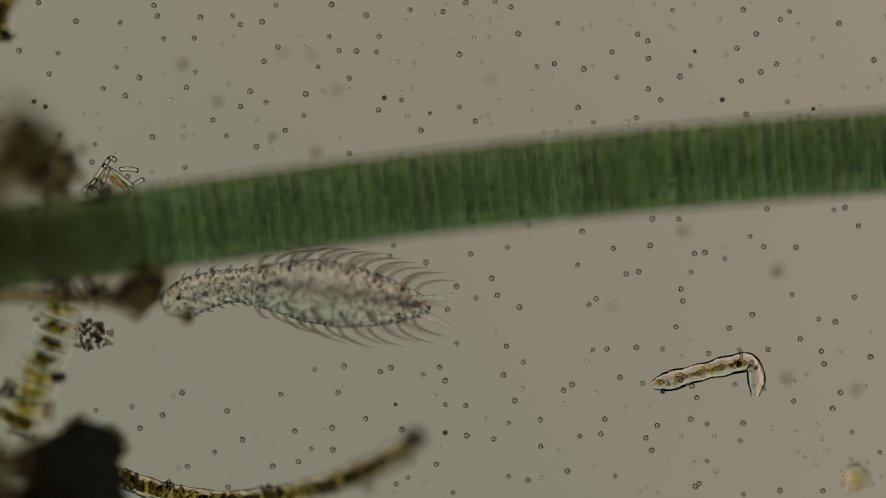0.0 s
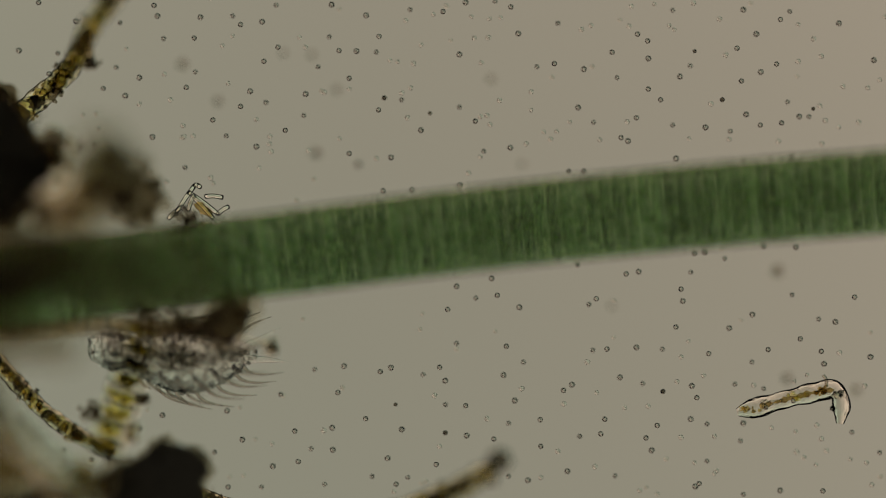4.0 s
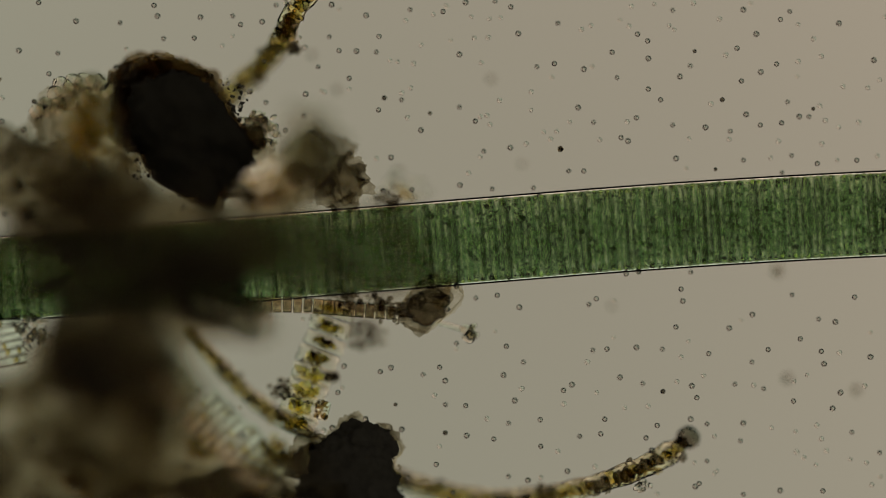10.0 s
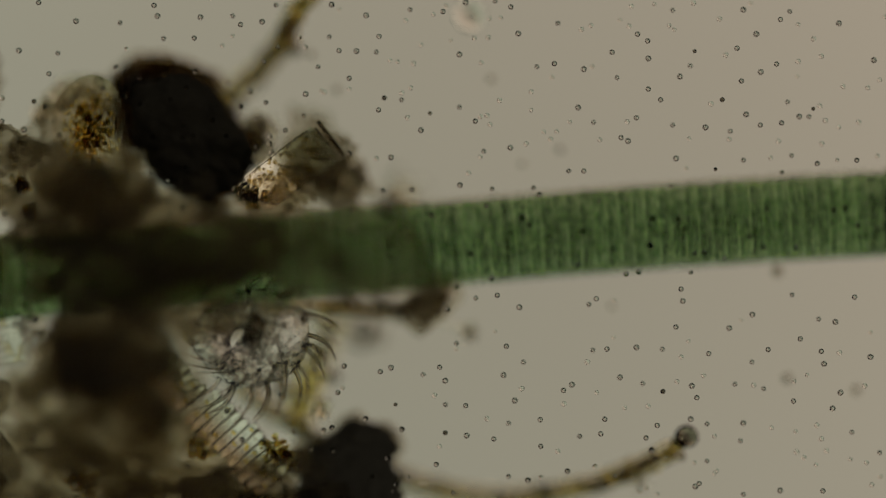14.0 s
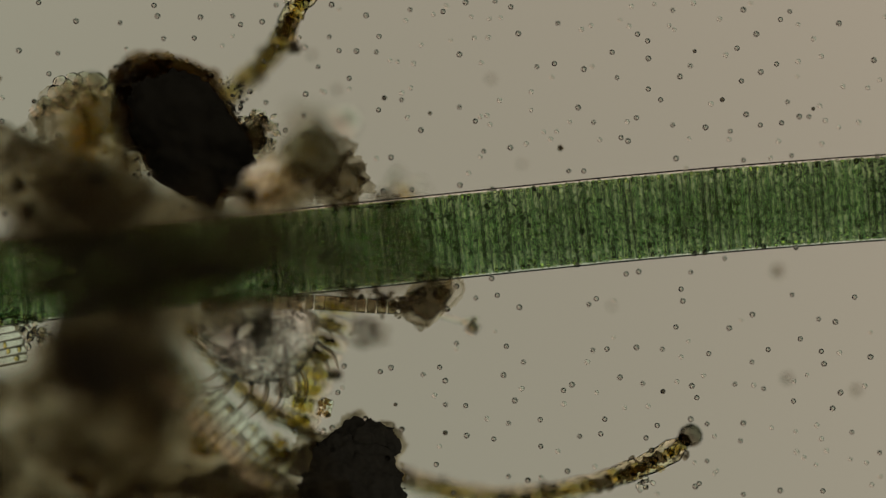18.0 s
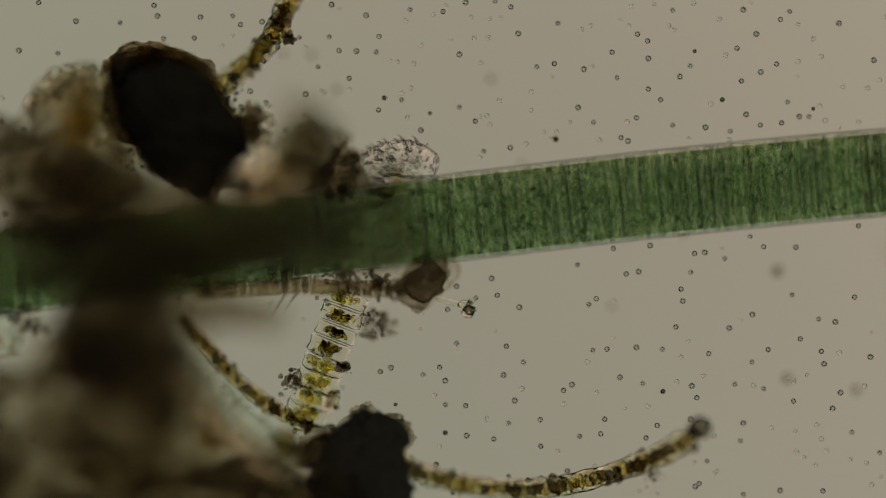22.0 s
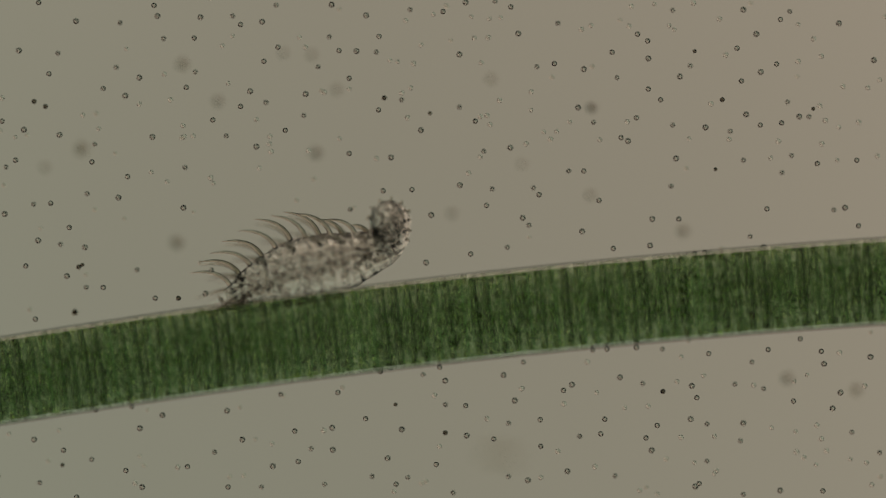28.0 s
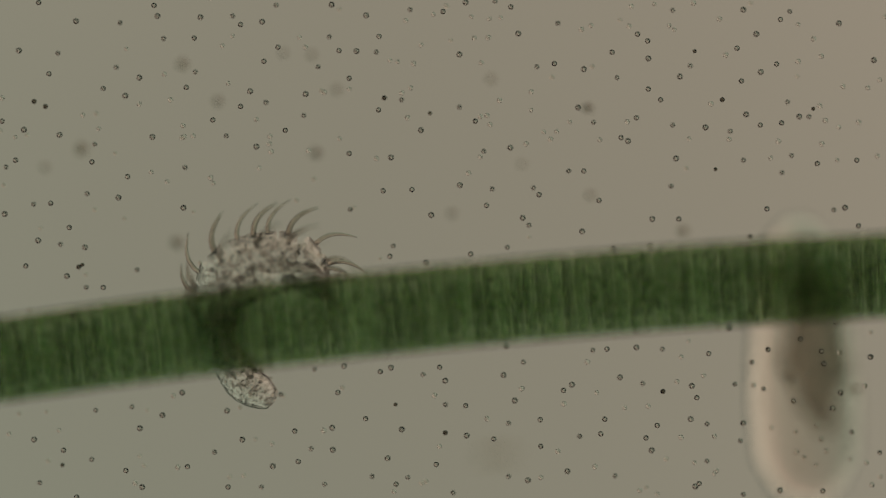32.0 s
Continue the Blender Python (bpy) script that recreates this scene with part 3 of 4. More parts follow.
# ---- thin algae, each a row of cells ----
def strand(name, label, kind, pts, width, count, mat, sheath=None, seed=0, fill=0.92, loose=0.25, grit=0, square=False):
    """A chain of barrel cells along pts (x, y, z)."""
    rnd = random.Random(seed)
    mid = pts[len(pts) // 2]
    loc = local(*mid, pts)
    ob = thing(name, label, "alga")
    out, tan, length = curve_points(loc, count * 2 + 1)
    w = length / count / 2 * fill
    R = width / 2 * PX
    cells = [lathe("cell", [(-w, R * 0.55), (-w * 0.8, R * 0.86), (-w * 0.2, R * (0.95 + 0.03 * k)), (w * 0.5, R * (0.97 - 0.04 * k)), (w * 0.85, R * 0.82), (w, R * 0.5)][::-1], mat, 12, True, 0.08, seed * 7 + k)
             for k in range(3)]
    if square:
        cells = [lathe("cell", [(-w, R * 0.93), (-w * 0.86, R), (0, R * 0.97), (w * 0.86, R), (w, R * 0.93)][::-1], mat, 14, True, 0.05, seed * 7 + k) for k in range(3)]
    for i in range(count):
        q = rnd.uniform(1 - loose, 1 + loose * 0.4)
        off = Vector((0, rnd.uniform(-1, 1) * R * loose * 0.5, rnd.uniform(-1, 1) * R * loose * 0.5))
        put("cell", cells[rnd.randrange(3)], ob, frame_of(out[2 * i + 1], tan[2 * i + 1], Vector((0, 0, 1))) @ Matrix.Translation(off) @ pose(0, 0, 0, rnd.uniform(0, 360)) @ Matrix.Diagonal((rnd.uniform(0.8, 1.1), q, q, 1)))
    if grit:
        for k in range(grit):
            p = out[rnd.randrange(1, len(out) - 1)]
            n = rnd.randrange(6, 16)
            tagged(put("grit", grains("grit", R * 0.5, R * 0.5, R * 0.5, n, 4 * PX, DARKFLOC, seed * 50 + k), ob, Matrix.Translation(p + Vector((rnd.uniform(-1, 1), rnd.uniform(-1, 1), rnd.uniform(-0.3, 1))) * R * 0.9)), kind="stuff")
    if sheath:
        put("sheath", tube("sheath", loc, lambda s: R * 1.03 * min(1, 0.3 + 14 * s, 0.3 + 14 * (1 - s)), CLEARWALL, count + 8, 12), ob)
    return rides(ob, kind, here(*mid))


THREADWALL = clear("thread_wall", (0.70, 0.66, 0.54), (0.98, 0.96, 0.87), 1.06, 0.0, 24, 0.5, 0.0, 0.04, 26, 0.5)


def thread(name, label, kind, pts, width, count, seed, crumbs=10, dark=0.3, swell=0.0):
    """A see-through tube crammed with uneven golden and dark cells, with crumbs stuck to it."""
    rnd = random.Random(seed)
    mid = pts[len(pts) // 2]
    loc = local(*mid, pts)
    ob = thing(name, label, "alga")
    out, tan, length = curve_points(loc, count * 2 + 1)
    w, R = length / count / 2, width / 2 * PX
    wave = [rnd.uniform(0, 6) for _ in range(3)]
    put("wall", tube("wall", loc, lambda s: R * (1 + 0.05 * math.sin(41 * s + wave[0]) + 0.06 * math.sin(17 * s + wave[1]) + 0.04 * math.sin(83 * s + wave[2]) + swell * s) * min(1, 0.45 + 10 * s, 0.45 + 10 * (1 - s)),
                     THREADWALL, count * 4, 14, True, True), ob, None, "clear yellowish wall")
    gold = [lump("cell", w * 1.7, R * 0.78, R * 0.7, ALGA, 3, 0.6, 1.8, seed * 9 + k) for k in range(4)]
    brown = [lump("cell", w * 1.4, R * 0.84, R * 0.7, FLAKE, 3, 0.6, 1.8, seed * 9 + 20 + k) for k in range(3)]
    for i in range(count):
        pick = brown[rnd.randrange(3)] if rnd.random() < dark else gold[rnd.randrange(4)]
        off = Vector((0, rnd.uniform(-0.16, 0.16) * R, rnd.uniform(-0.16, 0.16) * R))
        q = rnd.uniform(0.75, 1.1)
        put("cell", pick, ob, frame_of(out[2 * i + 1], tan[2 * i + 1], Vector((0, 0, 1))) @ Matrix.Translation(off) @ pose(0, 0, 0, rnd.uniform(0, 360), 0, rnd.uniform(-28, 28)) @ Matrix.Diagonal((rnd.uniform(0.7, 1.15), q, q, 1)))
    for i in range(1, count, 3):
        tagged(put("glint", grains("glint", R * 0.9, R * 0.5, R * 0.4, 7, 4.2 * PX, GLINT, seed * 70 + i, 0.0, 2), ob, frame_of(out[2 * i], tan[2 * i], Vector((0, 0, 1))), "bright yellow granules"), kind="stuff")
    for k in range(crumbs):
        p = out[rnd.randrange(1, len(out) - 1)]
        mat, n = (AMBER, SILICA, DARKFLOC)[k % 3], rnd.randrange(5, 16)
        side = Vector((rnd.uniform(-1, 1), rnd.uniform(-1, 1), rnd.uniform(-0.4, 0.6)))
        tagged(put("grit", grains("grit", R * 0.6, R * 0.5, R * 0.4, n, 3.6 * PX, mat, seed * 50 + k, 0.0, 2), ob, Matrix.Translation(p + side.normalized() * R)), kind="stuff")
    return rides(ob, kind, here(*mid))


TENDRIL = thread("tendril", "curved yellow brown algal thread with a blunt dark tip", "lower",
                 [(640, 808, -0.3), (690, 842, -0.3), (760, 868, -0.3), (860, 884, -0.27), (950, 882, -0.2), (1040, 862, -0.1), (1130, 830, 0.0), (1180, 804, 0.06), (1212, 780, 0.1)], 33, 46, 1, 22, 0.35, 0.22)
bit(TENDRIL, "tip", lump("tip", 21 * PX, 20 * PX, 19 * PX, clear("tip_wall", (0.38, 0.355, 0.31), (0.52, 0.495, 0.44), 1.16, 0, 12, 0.1), 4, 0.08, 2.0, 77), 266, -108, 0.32, 0, "dark blunt tip")
loose(TENDRIL, "grit", 34, 14, 0.03, 60, 4, AMBER, 78, 178, -46, 0.2, 22, 0.0, 2)
loose(TENDRIL, "grit", 16, 12, 0.03, 26, 4, SILICA, 79, 186, -22, 0.2, 22, 0.0, 2)
thread("tendril", "yellow grainy algal thread stuck in the dark lump", "upper",
       [(372, 192, -0.3), (419, 153, -0.29), (449, 126, -0.27), (479, 98, -0.22), (503, 62, -0.12), (514, 32, -0.03), (545, -10, 0.0), (590, -70, 0.05)], 40, 22, 2, 14, 0.3)
thread("thread", "thin yellow algal thread lying under the tangle", "upper",
       [(328, 580, -0.24), (350, 606, -0.24), (390, 652, -0.24), (440, 702, -0.24), (500, 744, -0.22), (560, 776, -0.2)], 29, 32, 3, 10)
RIBBONWALL = clear("ribbon_wall", (0.93, 0.925, 0.87), (0.99, 0.985, 0.95), 1.018, 0.0, 20, 0.2, 0.0, 0.03, 26)
RIBBON = strand("ribbon", "pale yellow ladder of clear flat algal cells with olive content", "lower",
                [(600, 535, -0.14), (577, 600, -0.14), (555, 655, -0.13), (538, 705, -0.1), (518, 760, -0.05)], 76, 8, RIBBONWALL, None, 4, 0.95, 0.03, 9, True)


def ribbon_content():
    rnd = random.Random(9)
    heaps = [grains("content", 13 * PX, 26 * PX, 20 * PX, 22, 5.4 * PX, (OLIVE, ALGA, OLIVE)[k], 60 + k, 0.0, 2) for k in range(3)]
    blobs = [lump("content", 8 * PX, rnd.uniform(9, 13) * PX, 9 * PX, OLIVE, 3, 0.6, 2.4, 60 + k) for k in range(4)]
    for cell in [c for c in RIBBON.children if c.name.startswith("cell")]:
        for k in range(2):
            tagged(put("content", heaps[rnd.randrange(3)], cell, pose(0, rnd.uniform(-8, 8) * PX, 0, rnd.uniform(0, 360)), "yellow green grains"), kind="stuff")
        put("content", blobs[rnd.randrange(4)], cell, pose(rnd.uniform(-6, 6) * PX, rnd.uniform(-22, 22) * PX, rnd.uniform(-16, 16) * PX, rnd.uniform(0, 360)))


ribbon_content()
strand("chain", "brown chain of square cells along the filament", "filament",
       [(352, 534, 0.0), (430, 532, 0.0), (520, 532, 0.0), (600, 538, 0.0), (700, 547, 0.0)], 26, 19, BROWN, SHEATH, 5, 0.95, 0.08, 4, True)


def wedge_and_knob():
    ob = thing("wedge", "grey brown translucent flake under the filament with a stalked knob", "detritus")
    bit(ob, "flake", boulder("flake", 56 * PX, 38 * PX, 0.05, VEIL, 5, 0.22, 1.8, 14, math.radians(38), 3.2), 2, -8, 0.02)
    bit(ob, "flake", boulder("flake", 50 * PX, 32 * PX, 0.04, VEIL, 5, 0.22, 1.8, 15, math.radians(50), 3.2), -8, -4, -0.03)
    bit(ob, "flake", boulder("flake", 36 * PX, 28 * PX, 0.04, FLAKE, 5, 0.25, 1.8, 16, 0.5, 3.0), -2, 0, -0.05, 0, "dark middle")
    bit(ob, "spike", tube("spike", [(10 * PX, 0, 0), (30 * PX, 28 * PX, 0), (40 * PX, 46 * PX, 0)], lambda s: (10 * (1 - s) + 2) * PX, THREADWALL, 10, 8, True, True), 0, 0, 0, 0, "clear pointed corner")
    bit(ob, "stalk", tube("stalk", [(10 * PX, -26 * PX, -0.05), (44 * PX, -36 * PX, -0.06), (62 * PX, -42 * PX, -0.06)], 5 * PX, CLEARWALL, 10, 8, True, True), 0, 0)
    loose(ob, "knob", 15, 16, 0.035, 14, 8, BEAD, 23, 68, 43, -0.06, 0, 0.0, 2, "knob of glassy grains")
    loose(ob, "grit", 34, 22, 0.05, 36, 5, DARKFLOC, 22, -16, -8)
    rides(ob, "filament", here(760, 536, -0.03))


wedge_and_knob()


def small_grit():
    for kind, x, y, z, r, n, seed in (("lower", 648, 596, -0.28, 32, 100, 31), ("lower", 586, 668, -0.14, 15, 40, 32), ("upper", 522, 86, -0.14, 15, 40, 33),
                                      ("upper", 455, 135, -0.28, 16, 40, 34), ("lower", 500, 690, -0.14, 22, 60, 35), ("upper", 690, 360, -0.2, 30, 70, 36),
                                      ("filament", 706, 545, 0.0, 22, 60, 42), ("filament", 612, 522, -0.13, 34, 100, 43), ("filament", 668, 530, -0.1, 28, 70, 44)):
        ob = thing("grain_cluster", "small dark cluster of round grains", "detritus")
        tagged(put("grit", grains("grit", r * PX, r * PX, r * PX, n, 5 * PX, DARKFLOC, seed, 0.0, 1), ob), kind="stuff")
        rides(ob, kind, here(x, y, z))


small_grit()


# ---- diatoms ----
def slab(name, sx, sy, sz, mat, bevel=0.25):
    bm = bmesh.new()
    bmesh.ops.create_cube(bm, size=1)
    for v in bm.verts:
        v.co = Vector((v.co.x * sx, v.co.y * sy, v.co.z * sz))
    bmesh.ops.bevel(bm, geom=bm.edges[:], offset=min(sx, sy, sz) * bevel, segments=2, affect="EDGES")
    me = bpy.data.meshes.new(name)
    bm.to_mesh(me)
    bm.free()
    me.materials.append(mat)
    me.polygons.foreach_set("use_smooth", [True] * len(me.polygons))
    return me


def comb(kind, a, b, width, z, count, seed):
    """A colony of thin glassy frustules side by side."""
    rnd = random.Random(seed)
    ob = thing("diatom_colony", "glassy ribbed stack of diatom shells", "diatom")
    pa, pb = at(*a), at(*b)
    d = (pb - pa)
    step = d.length / count
    ang = math.degrees(math.atan2(d.y, d.x))
    plate = slab("frustule", step * 0.72, width * PX, 0.12, SILICA, 0.3)
    core = lump("content", 5 * PX, 3.4 * PX, 4 * PX, GLINT, 2, 0.3, 2.0, seed)
    # Dark slab added between neighbouring plates to darken the gaps.
    septum = slab("septum", step * 0.32, width * PX * 0.97, 0.05, FLAKE, 0.3)
    for i in range(count):
        x = (i + 0.5) * step - d.length / 2
        sh = rnd.uniform(-5, 5) * PX
        f = put("frustule", plate, ob, pose(x, sh, 0, 0, 0, rnd.uniform(-2, 2)))
        put("septum", septum, ob, pose(x + step / 2, sh, 0))
        for _ in range(2):
            put("content", core, f, pose(rnd.uniform(-2, 2) * PX, rnd.uniform(-0.38, 0.38) * width * PX, 0.02, 0, 0, rnd.uniform(0, 180)), "golden content")
    mid = (pa + pb) / 2
    rides(ob, kind, Matrix.Translation((mid.x, mid.y, z)) @ pose(0, 0, 0, 0, 0, ang))


comb("lower", (354, 712), (484, 856), 86, 0.18, 11, 1)
comb("lower", (282, 640), (338, 712), 70, 0.36, 6, 3)
comb("upper", (-22, 558), (-4, 650), 110, 0.05, 7, 2)


def boxes():
    for kind, x, y, z, sx, sy, ang, mat, label in (
            ("upper", 514, 299, 0.32, 76, 160, -53, AMBER, "clear box diatom with brown content"),
            ("lower", 570, 726, 0.0, 26, 34, -15, GOLD, "small square yellow diatom")):
        ob = thing("diatom", label, "diatom")
        put("shell", slab("shell", sx * PX, sy * PX, min(sx, sy) * PX * 0.7, SILICA, 0.12), ob)
        tagged(put("content", grains("content", sx * 0.45 * PX, sy * 0.45 * PX, min(sx, sy) * 0.3 * PX, int(sx * sy / (40 if sy > 150 else 30)), 4 * PX, mat, int(x), box=True), ob, None, "golden brown content"), kind="stuff")
        if sy > 150:
            put("end_plate", slab("end_plate", sx * 0.98 * PX, 6 * PX, sx * PX * 0.6, FLAKE, 0.2), ob, Matrix.Translation((0, (sy / 2 + 9) * PX, 0)), "dark end plate")
        rides(ob, kind, here(x, y, z, ang))


boxes()


def bent_shell():
    """The angled empty shell that lies by itself."""
    ob = thing("bent_shell", "bent glassy tube of an empty shell", "shell")
    pts = local(1745, 668, -0.28, [(1650, 692, -0.28), (1690, 682, -0.28), (1740, 668, -0.28), (1790, 656, -0.28), (1822, 652, -0.28), (1834, 675, -0.28), (1832, 712, -0.28)])
    put("tube", tube("tube", pts, lambda s: (17 + 1.3 * math.sin(s * 13) + 0.9 * math.sin(s * 37 + 1)) * PX * min(1, 0.4 + 6 * s, 0.4 + 6 * (1 - s)), clear("shell_glass", (0.90, 0.875, 0.83), (1.0, 0.99, 0.97), 1.09, 0, 14, 0.6, 0, 0, 15), 70, 16, True, True), ob)
    for k in range(5):
        p = pts[k].lerp(pts[min(k + 1, 6)], 0.4)
        tagged(put("crumbs", grains("crumbs", 20 * PX, 9 * PX, 0.03, 14, 5 * PX, (GOLD, SILICA, OLIVE)[k % 3], 90 + k), ob, Matrix.Translation(p)), kind="stuff")
    put("lining", tube("lining", pts[1:5], lambda s: (4 + 2 * math.sin(s * 23) + 1.5 * math.sin(s * 61)) * PX, GOLD, 40, 8), ob, None, "golden brown lining")
    put("spur", tube("spur", local(1745, 668, -0.28, [(1806, 650, -0.28), (1808, 636, -0.28), (1802, 626, -0.28)]), 3 * PX, SPINE, 6, 6), ob)
    rides(ob, "upper", here(1757, 678, -0.28))
    drop = thing("droplet", "small clear round cell", "cell")
    put("wall", lump("wall", 24 * PX, 26 * PX, 0.06, clear("droplet_glass", (0.86, 0.80, 0.70), (0.97, 0.94, 0.88), 1.06, 0, 16, 0.3, 0, 0, 12), 4, 0.2, 2, 9), drop)
    put("nucleus", lump("nucleus", 9 * PX, 10 * PX, 0.02, OLIVE, 3, 0.2, 2, 10), drop)
    rides(drop, "lower", here(1994, 845, -0.14))


bent_shell()


def bristles():
    ob = thing("bristle_cluster", "tiny glassy rods sticking out over the filament", "diatom")
    c = (715, 335, -0.33)
    rods = [((668, 352), (702, 300)), ((690, 312), (744, 352)), ((700, 322), (735, 360)), ((702, 300), (712, 304)), ((742, 352), (762, 338)), ((690, 345), (700, 318)), ((655, 360), (680, 338)), ((720, 320), (752, 322))]
    for a, b in rods:
        put("rod", tube("rod", local(*c, [(*a, -0.33), ((a[0] + b[0]) / 2, (a[1] + b[1]) / 2 - 2, -0.32), (*b, -0.33)]), 4.2 * PX, ROD, 6, 10), ob)
    put("content", lump("content", 20 * PX, 8 * PX, 0.02, GOLD, 3, 0.4, 2, 3), ob, pose(2 * PX, -8 * PX, 0, 0, 0, -35), "yellow content")
    rides(ob, "upper", here(*c))


bristles()


# ---- specks on the optics, which stay put while the stage moves ----
# Placed near the plane of focus to fit the camera's view.
def speck_mesh(mat, r):
    tv, tf = ICO[2]
    return mesh_of("dust_droplet", [Vector(q) * (r * PX) for q in tv], tf, mat)


DROPS = [speck_mesh(DROP, r) for r in (4.8, 5.3, 4.3)]
DARK_DROPS = [speck_mesh(INK, r) for r in (4.6, 3.6)]

HAZY = []


def haze(*places):
    HAZY.extend(places)


def sprinkle(kinds, *places):
    for i, (x, y) in enumerate(places):
        ob = put("dust_droplet", kinds[i % len(kinds)])
        ob.location = at(x, y, 0.03 + 0.012 * (i % 3))
        tagged(ob, "tiny round dark-rimmed droplet on the optics", "dust", "droplets on the optics")


sprinkle(DROPS, (69, 5), (135, 38), (213, 41), (273, 10), (279, 29), (290, 69), (344, 68), (355, 31), (412, 29), (426, 44), (464, 39), (489, 10), (492, 84), (587, 9), (583, 66), (600, 90), (631, 91), (666, 93),
         (671, 65), (648, 28), (726, 18), (784, 21), (824, 5), (876, 3), (904, 13), (917, 60), (987, 42), (1146, 73), (1147, 104), (1190, 19), (1304, 86), (1315, 18), (1397, 21), (1381, 35), (1484, 42))
sprinkle(DROPS, (1083, 93), (1033, 123), (950, 119), (981, 113), (813, 97), (563, 119), (618, 139), (541, 167), (471, 182), (426, 189), (443, 162), (346, 128), (330, 155), (247, 138), (206, 120), (183, 157), (222, 170),
         (103, 95), (87, 131), (34, 90), (711, 177), (670, 195), (745, 231), (813, 190), (841, 215), (1023, 191), (1050, 217), (1147, 158), (1203, 136), (1190, 222), (1126, 209))
sprinkle(DROPS, (1099, 244), (1111, 250), (1393, 181), (1383, 218), (1320, 203), (1292, 233), (1312, 144), (1346, 128), (1400, 276), (1446, 290), (1196, 281), (1006, 303), (1033, 303), (903, 262), (856, 268), (618, 272),
         (692, 279), (538, 205), (505, 231), (454, 260), (401, 241), (377, 213), (270, 243), (168, 256), (163, 287), (106, 239), (328, 297), (226, 313), (210, 350), (155, 343), (90, 360), (325, 368), (620, 371), (678, 338))
sprinkle(DROPS, (729, 336), (763, 381), (871, 335), (861, 364), (814, 328), (944, 333), (954, 345), (925, 386), (936, 399), (1060, 355), (1030, 410), (1187, 330), (1201, 388), (1154, 388), (1383, 306), (1085, 440), (1150, 435),
         (898, 438), (833, 450), (754, 465), (696, 436), (690, 454), (870, 493), (842, 528), (880, 523), (919, 544), (1022, 469), (1108, 485), (1130, 481), (1222, 482), (1205, 512), (1208, 533), (1042, 539), (1055, 529))
sprinkle(DROPS, (1196, 579), (1290, 581), (1049, 620), (1074, 618), (1126, 615), (1172, 618), (1254, 626), (1097, 668), (1137, 679), (1233, 704), (1222, 742), (1251, 750), (1143, 775), (1153, 797), (1026, 772), (1063, 768),
         (1004, 834), (1088, 842), (957, 790), (934, 850), (900, 843), (874, 777), (826, 771), (802, 872), (772, 822), (711, 760), (722, 845), (701, 857), (686, 811), (659, 843), (647, 741), (589, 796), (575, 857))
sprinkle(DROPS, (522, 763), (483, 825), (463, 862), (404, 862), (429, 778), (380, 800), (332, 826), (248, 758), (234, 720), (223, 833), (252, 862), (163, 813), (113, 797), (61, 778), (71, 854), (136, 880), (402, 727),
         (497, 698), (598, 695), (609, 648), (557, 654), (673, 658), (692, 651), (749, 663), (778, 650), (788, 674), (788, 716), (824, 718), (891, 664), (926, 641), (896, 613), (911, 709), (900, 749), (956, 743))
sprinkle(DROPS, (997, 691), (1012, 681), (1330, 641), (1453, 622), (1487, 695), (1507, 765), (1237, 856), (1331, 557), (1282, 458), (1229, 449), (1247, 447), (1327, 419), (1351, 437), (1408, 438), (1401, 522),
         (1512, 526), (1478, 570), (1448, 565), (1416, 600), (1540, 632), (1310, 780), (1357, 370), (1495, 368), (1475, 372), (1519, 400), (1380, 868), (808, 608), (792, 548), (808, 507))
sprinkle(DROPS, (4, 215), (43, 230), (11, 296), (28, 284), (9, 379), (60, 362), (46, 471), (68, 426), (108, 433), (123, 403), (151, 438), (153, 509), (183, 509), (119, 489), (243, 478), (275, 528),
         (364, 520), (375, 478), (63, 565), (288, 735), (170, 726))
haze((224, 87), (412, 65), (394, 82), (291, 132), (247, 185), (147, 204), (175, 228), (302, 177), (324, 223), (326, 243), (342, 241), (268, 305), (296, 322), (477, 255), (480, 269), (478, 242), (454, 212),
         (459, 298), (373, 315), (378, 325), (530, 67), (541, 84), (27, 243), (546, 267), (17, 768), (105, 762), (307, 701), (482, 785), (240, 855), (315, 827), (404, 148), (4, 174))
sprinkle(DROPS, (467, 109), (323, 695), (551, 794), (528, 817))
haze((767, 26), (718, 37), (834, 30), (866, 34), (886, 32), (839, 68), (864, 67), (1046, 46), (1029, 53), (690, 107), (704, 110), (732, 113), (852, 112), (618, 158), (574, 164), (727, 156), (711, 165),
         (745, 80), (884, 178), (940, 163), (940, 195), (850, 207), (862, 205), (867, 221), (721, 209), (666, 281), (850, 278), (829, 307), (962, 234), (985, 233), (974, 247), (1008, 216), (931, 255), (601, 246), (1061, 248))
haze((1227, 6), (1117, 12), (1158, 8), (1273, 34), (1184, 46), (1193, 53), (1113, 47), (1412, 44), (1439, 70), (1565, 30), (1284, 98), (1453, 100), (1412, 109), (1491, 154), (1535, 156), (1556, 142), (1258, 184),
         (1450, 188), (1460, 214), (1219, 246), (1377, 251), (1363, 280), (1290, 247), (1454, 255), (1110, 216), (1484, 226), (1519, 217), (1481, 284), (1552, 277))
sprinkle(DROPS, (1128, 61), (1338, 61), (1221, 117), (1374, 114), (1546, 107), (1092, 138), (1169, 177), (1414, 207), (1431, 207), (1345, 222), (1248, 226), (1315, 284), (1516, 284), (588, 757), (1351, 688), (1359, 619),
         (1458, 644), (1556, 801), (1456, 869), (1230, 861), (1315, 875), (1163, 753), (1315, 749), (1300, 680), (1404, 710), (1473, 723), (1251, 816), (1070, 742), (1224, 683))
